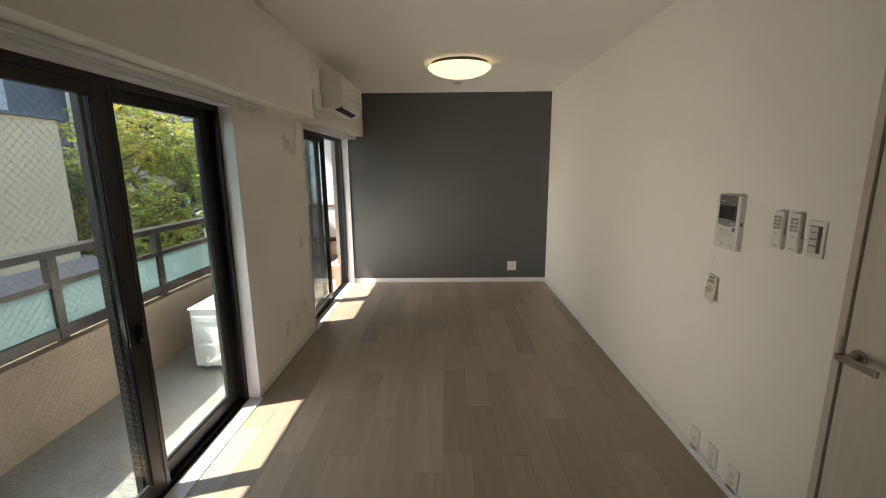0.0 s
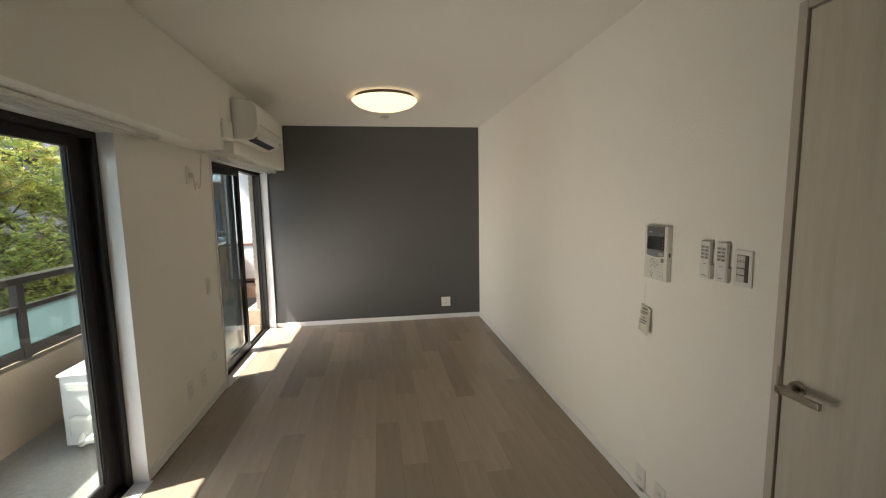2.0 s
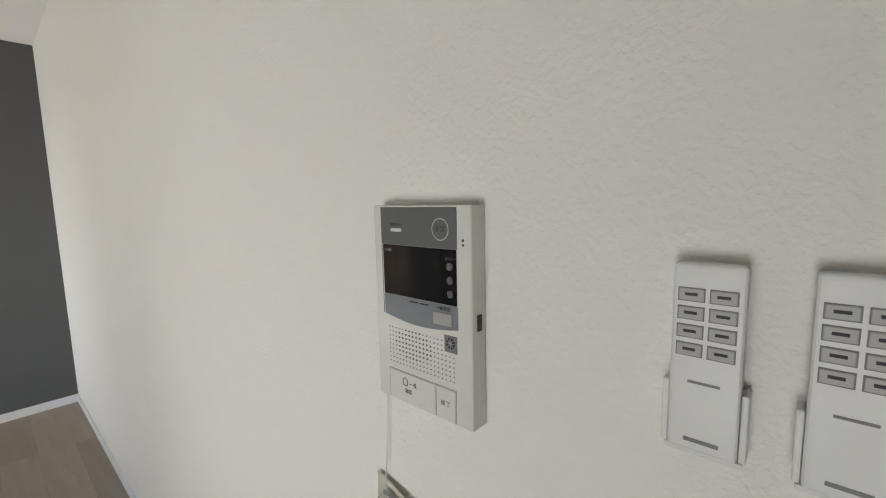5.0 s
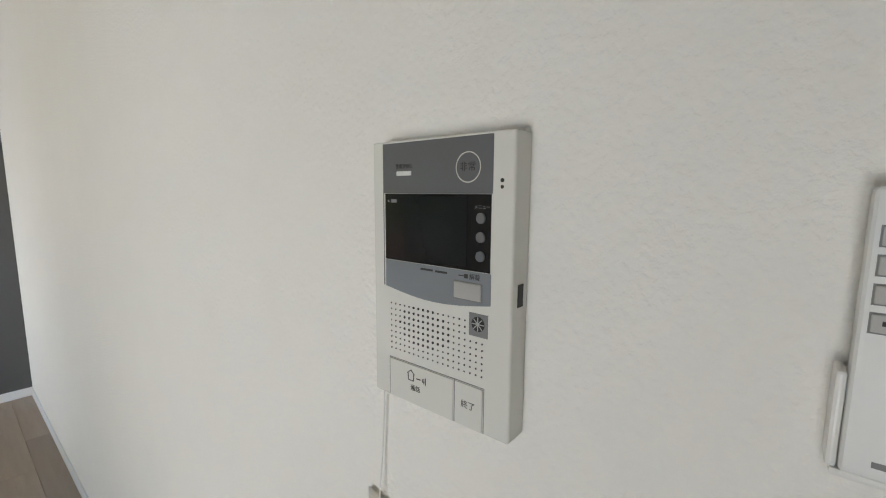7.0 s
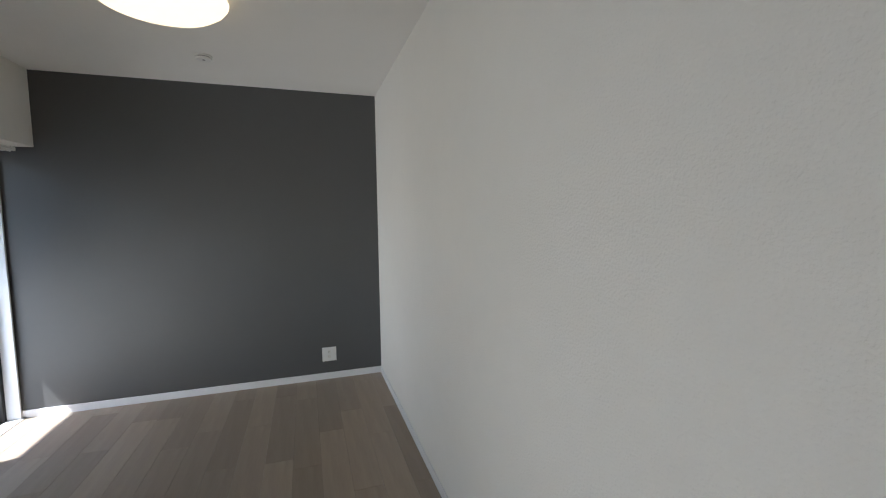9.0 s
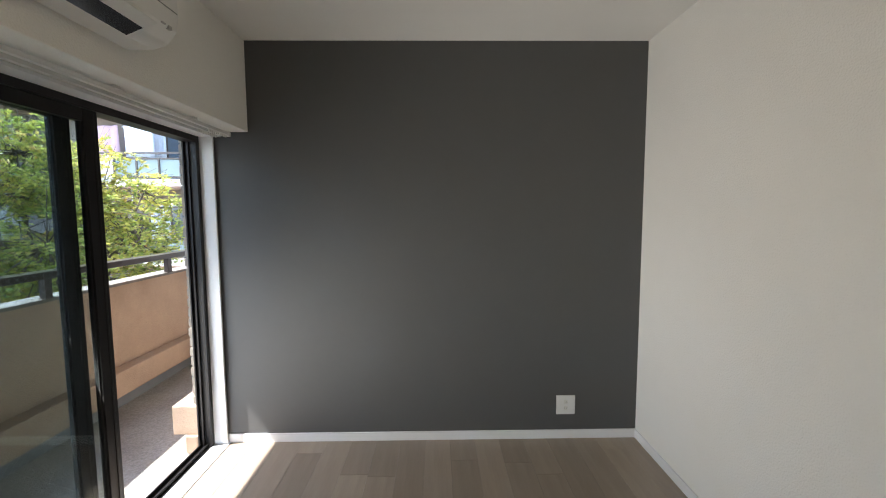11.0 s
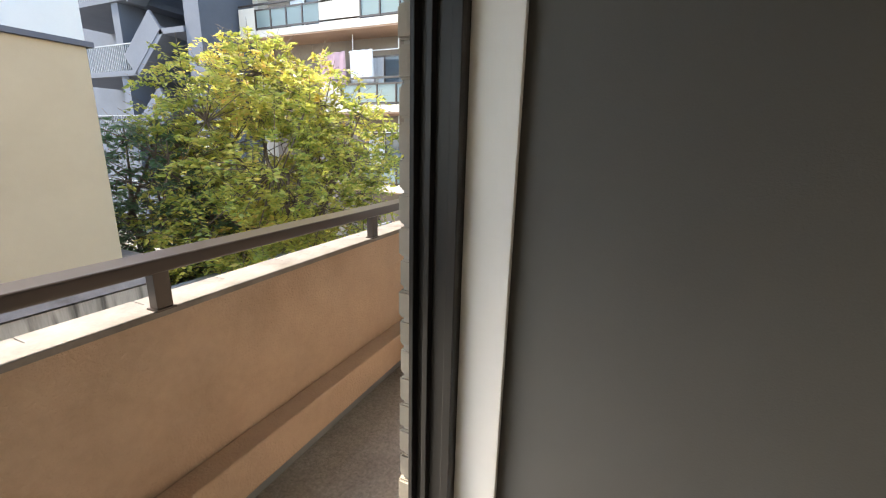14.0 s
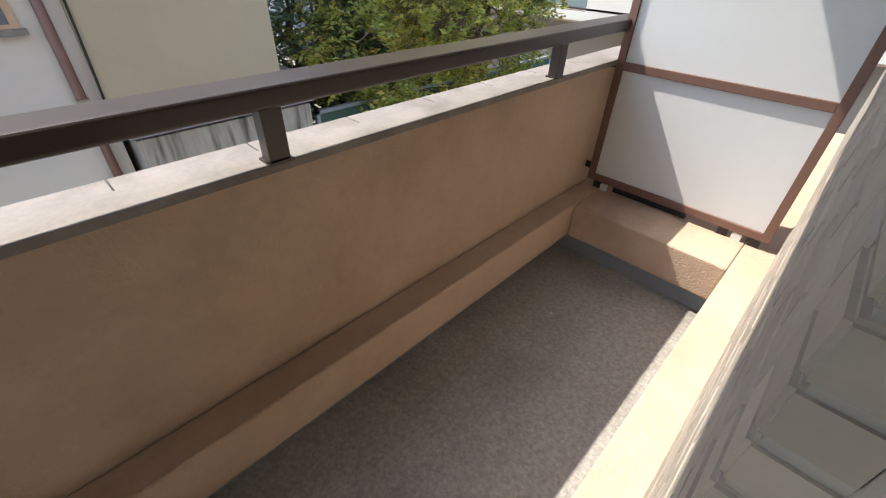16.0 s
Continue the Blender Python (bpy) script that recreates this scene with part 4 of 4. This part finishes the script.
cloth(-12.1, FY + 0.45, 4.85, 1.1, 1.2, WHITE_CLOTH, "white sheet drying on a balcony pole")

# open concrete stair tower
stw = base("stair_tower", None, "concrete outdoor stair tower, its shade put into a grey-blue colour", "stair tower")
rows = [(-50, -18.2, 20.8, 21.2, GZ, 16), (-18.6, -17.7, 17.3, 21, GZ, 16), (-23.4, -22.9, 17.3, 21, GZ, 16)]
boxes("wall", CONCRETE, rows, stw)
bm = bmesh.new()
for fl in range(-2, 5):
    z0 = 1.2 + fl * 3.05
    add_box(bm, -30, -22.0, 17.2, 20.8, z0 - 0.22, z0)
    add_box(bm, -20.2, -18.6, 17.2, 20.8, z0 + 1.3, z0 + 1.52)
    d = Vector((1.9, 0, 1.5))
    mm = Matrix.Translation((-21.1, 17.6, z0 + 0.68)) @ Matrix.Rotation(-math.atan2(1.5, 1.9), 4, "Y")
    add_box(bm, -1.35, 1.35, -0.4, 0.4, -0.22, 0.16, mm)
    add_box(bm, -1.35, 1.35, -0.42, -0.30, 0.0, 1.0, mm)
finish("flight", bm, CONCRETE, stw, 0.01)
rows = []
for fl in range(-1, 4):
    z0 = 1.2 + fl * 3.05
    rows += [(-26 + k * 0.14, -25.97 + k * 0.14, 17.2, 17.23, z0, z0 + 1.1) for k in range(28)] + [(-26, -22.1, 17.19, 17.24, z0 + 1.08, z0 + 1.13)]
boxes("baluster", SKIRT_GREY, rows, stw)


# ---- trees ----
def branch(bm, a, b, r0, r1, seg=7):
    way = Vector(b) - Vector(a)
    mt = Matrix.Translation((Vector(a) + Vector(b)) / 2) @ way.to_track_quat("Z", "Y").to_matrix().to_4x4()
    add_cyl(bm, r0, way.length * 1.03, mt, seg, r1)


def tree(name, foot, crown_c, crown_r, n_twigs, leaves_per, leaf_len, mat, seed, label):
    rng = np.random.default_rng(seed)
    t = base(name, Matrix.Translation(foot), label, "tree")
    foot = Vector(foot)
    cc = Vector(crown_c) - foot
    bm = bmesh.new()
    trunk_top = cc + Vector((0.1, -0.1, -crown_r[2] * 0.45))
    p, steps = Vector((0, 0, 0)), 4
    for k in range(steps):
        q = trunk_top * ((k + 1) / steps) + Vector(rng.normal(0, 0.06, 3))
        branch(bm, p, q, 0.13 - 0.02 * k, 0.11 - 0.02 * k, 10)
        p = q
    tips = []
    for k in range(16):
        d = rng.normal(size=3)
        d[2] = abs(d[2]) * 0.7 + 0.05 if k % 3 else d[2] * 0.5
        d /= np.linalg.norm(d)
        e = cc + Vector((d[0] * crown_r[0], d[1] * crown_r[1], d[2] * crown_r[2])) * rng.uniform(0.6, 0.95)
        mid = (p + e) * 0.5 + Vector(rng.normal(0, 0.25, 3))
        branch(bm, p, mid, 0.05, 0.032)
        branch(bm, mid, e, 0.032, 0.012)
        tips += [mid, e, (mid + e) * 0.5]
    verts, faces = [], []
    lobes = [(rng.normal(size=3), rng.uniform(0.7, 1.2)) for _ in range(9)]
    lobes = [(v / np.linalg.norm(v), s) for v, s in lobes]
    for k in range(n_twigs):
        d = rng.normal(size=3)
        d /= np.linalg.norm(d)
        near = max(lobes, key=lambda l: float(np.dot(l[0], d)))
        rr = (rng.uniform(0.12, 1.0) ** 0.45) * (0.72 + 0.33 * near[1] * max(0.0, float(np.dot(near[0], d))) ** 2)
        c = np.array(cc) + d * np.array(crown_r) * rr
        if noise.noise(Vector(c) * 0.9 + Vector((seed, 0, 0))) < -0.17:
            continue
        out = d * np.array((1, 1, 0.5)) + rng.normal(0, 0.5, 3) + np.array((0, 0, 0.15))
        out /= np.linalg.norm(out)
        ln_ = rng.uniform(0.25, 0.6)
        start = c - out * ln_ * 0.5
        if k % 4 == 0:
            tip = min(tips, key=lambda q: (q - Vector(start)).length)
            branch(bm, tip, start, 0.012, 0.006, 4)
        branch(bm, start, c + out * ln_ * 0.5, 0.006, 0.003, 3)
        for j in range(leaves_per):
            u = (j + rng.uniform(0, 0.6)) / leaves_per
            droop = np.array((0, 0, -0.18 * u * u))
            o = start + out * ln_ * u + droop
            side = np.cross(out, np.array((0, 0, 1.0)))
            side /= np.linalg.norm(side) + 1e-6
            w = side * (1 if j % 2 else -1) + out * 0.45 + rng.normal(0, 0.35, 3)
            w /= np.linalg.norm(w)
            nrm = np.array((0, 0, 1.0)) + rng.normal(0, 0.55, 3)
            s2 = np.cross(w, nrm)
            s2 /= np.linalg.norm(s2) + 1e-6
            up = np.cross(s2, w)
            L = leaf_len * rng.uniform(0.7, 1.25)
            b0 = len(verts)
            verts += [o, o + w * L * 0.45 + s2 * L * 0.24 + up * L * 0.06, o + w * L - up * L * 0.08, o + w * L * 0.45 - s2 * L * 0.24 + up * L * 0.06]
            faces += [(b0, b0 + 1, b0 + 2), (b0, b0 + 2, b0 + 3)]
    finish("trunk", bm, BARK, t, smooth=True)
    me = bpy.data.meshes.new("foliage")
    me.from_pydata([tuple(map(float, v)) for v in verts], [], faces)
    me.materials.append(mat)
    fo = new("foliage", me)
    fo.parent = t
    tagged(fo, "dense small leaves", kind="stuff")
    return t


tree("tree", (-7.5, 10.7, GZ), (-7.6, 10.9, 0.7), (2.5, 2.45, 2.75), 3500, 22, 0.105, LEAF, 3, "leafy tree turning yellow and orange in sunlight")
tree("shrub", (-8.6, 9.3, GZ), (-8.6, 9.3, -0.3), (1.5, 1.5, 2.4), 900, 14, 0.10, SHRUB, 8, "dark green shrub beside the cream house")
fence = base("mesh_fence", pose(-7.0, 8.15, GZ), "dark green mesh fence beside the cream house", "fence")
boxes("panel", GREEN_NET, [(-0.02, 0.0, 0, 6, 0, 2.9)], fence)
boxes("post", SKIRT_GREY, [(-0.03, 0.03, k * 1.5, k * 1.5 + 0.05, 0, 2.95) for k in range(5)] + [(-0.03, 0.03, 0, 6.05, 2.9, 2.95)], fence)

# ---- brick tiles on the outer wall, beside the open window ----
brickwall = tagged(boxes("wall_brick", MORTAR, [(-1.571, XO, 5.56, 9.5, 0.0, 2.44), (-1.574, -1.519, 5.447, 5.56, -0.3, 2.44), (-1.524, -1.5183, 5.4105, 5.447, -0.3, 2.44), (XO, XW - 0.001, 5.551, 9.5, -0.3, 2.6)]), "grey-beige brick-tiled outer wall", "wall", kind="structure")


def brick_mesh(length):
    bm = bmesh.new()
    add_box(bm, -0.011, 0.0, 0.0, length, 0.0, 0.0545)
    bmesh.ops.bevel(bm, geom=[e for e in bm.edges], offset=0.0035, segments=1, affect="EDGES")
    me = bpy.data.meshes.new("brick")
    bm.to_mesh(me)
    bm.free()
    me.materials.append(BRICK)
    return me


def corner_mesh():
    """The end brick, whose short side shows in the window reveal."""
    bm = bmesh.new()
    add_box(bm, -0.011, 0.0505, 0.0, 0.105, 0.0, 0.0545)
    bmesh.ops.bevel(bm, geom=[e for e in bm.edges], offset=0.0045, segments=2, affect="EDGES")
    me = bpy.data.meshes.new("brick")
    bm.to_mesh(me)
    bm.free()
    me.materials.append(BRICK)
    return me


long_brick, half_brick, end_brick = brick_mesh(0.219), brick_mesh(0.105), corner_mesh()
rng_b = random.Random(5)
for row in range(36):
    z = 0.237 + row * 0.0612
    o = new("brick", end_brick)
    o.parent = brickwall
    o.location = (-1.571 + rng_b.uniform(-0.002, 0.0015), 5.44 + rng_b.uniform(-0.003, 0.003), z)
    y = 5.553 if row % 2 else 5.553 + 0.113
    if row % 2 == 0:
        o = new("brick", half_brick)
        o.parent = brickwall
        o.location = (-1.571, 5.553, z)
    while y < 7.2:
        o = new("brick", long_brick)
        o.parent = brickwall
        o.location = (-1.571 + rng_b.uniform(-0.0012, 0.0012), y, z)
        y += 0.227

# ---- floor planks ----
PW, PL = 0.1515, 0.909
plank_cache = {}


def plank_mesh(w, length):
    key = (round(w, 3), round(length, 3))
    if key not in plank_cache:
        bm = bmesh.new()
        add_box(bm, 0.0004, w - 0.0004, 0.0004, length - 0.0004, -0.004, 0.0)
        es = [e for e in bm.edges if all(v.co.z > -0.001 for v in e.verts)]
        bmesh.ops.bevel(bm, geom=es, offset=0.0007, segments=1, affect="EDGES")
        me = bpy.data.meshes.new("plank")
        bm.to_mesh(me)
        bm.free()
        me.materials.append(PLANK)
        plank_cache[key] = me
    return plank_cache[key]


rng_p = random.Random(11)
x, col = XW + 0.013, 0
while x < XE - 0.002:
    w = min(PW, XE - x)
    y = YS - [0.0, 0.45, 0.2, 0.68, 0.32, 0.8][col % 6] - rng_p.choice((0.0, 0.09))
    while y < YN:
        a, b = max(y, YS), min(y + PL, YN)
        if b - a > 0.01:
            o = new("plank", plank_mesh(w, b - a))
            o.parent = floor
            o.location = (x, a, 0.0)
        y += PL
    x += PW
    col += 1
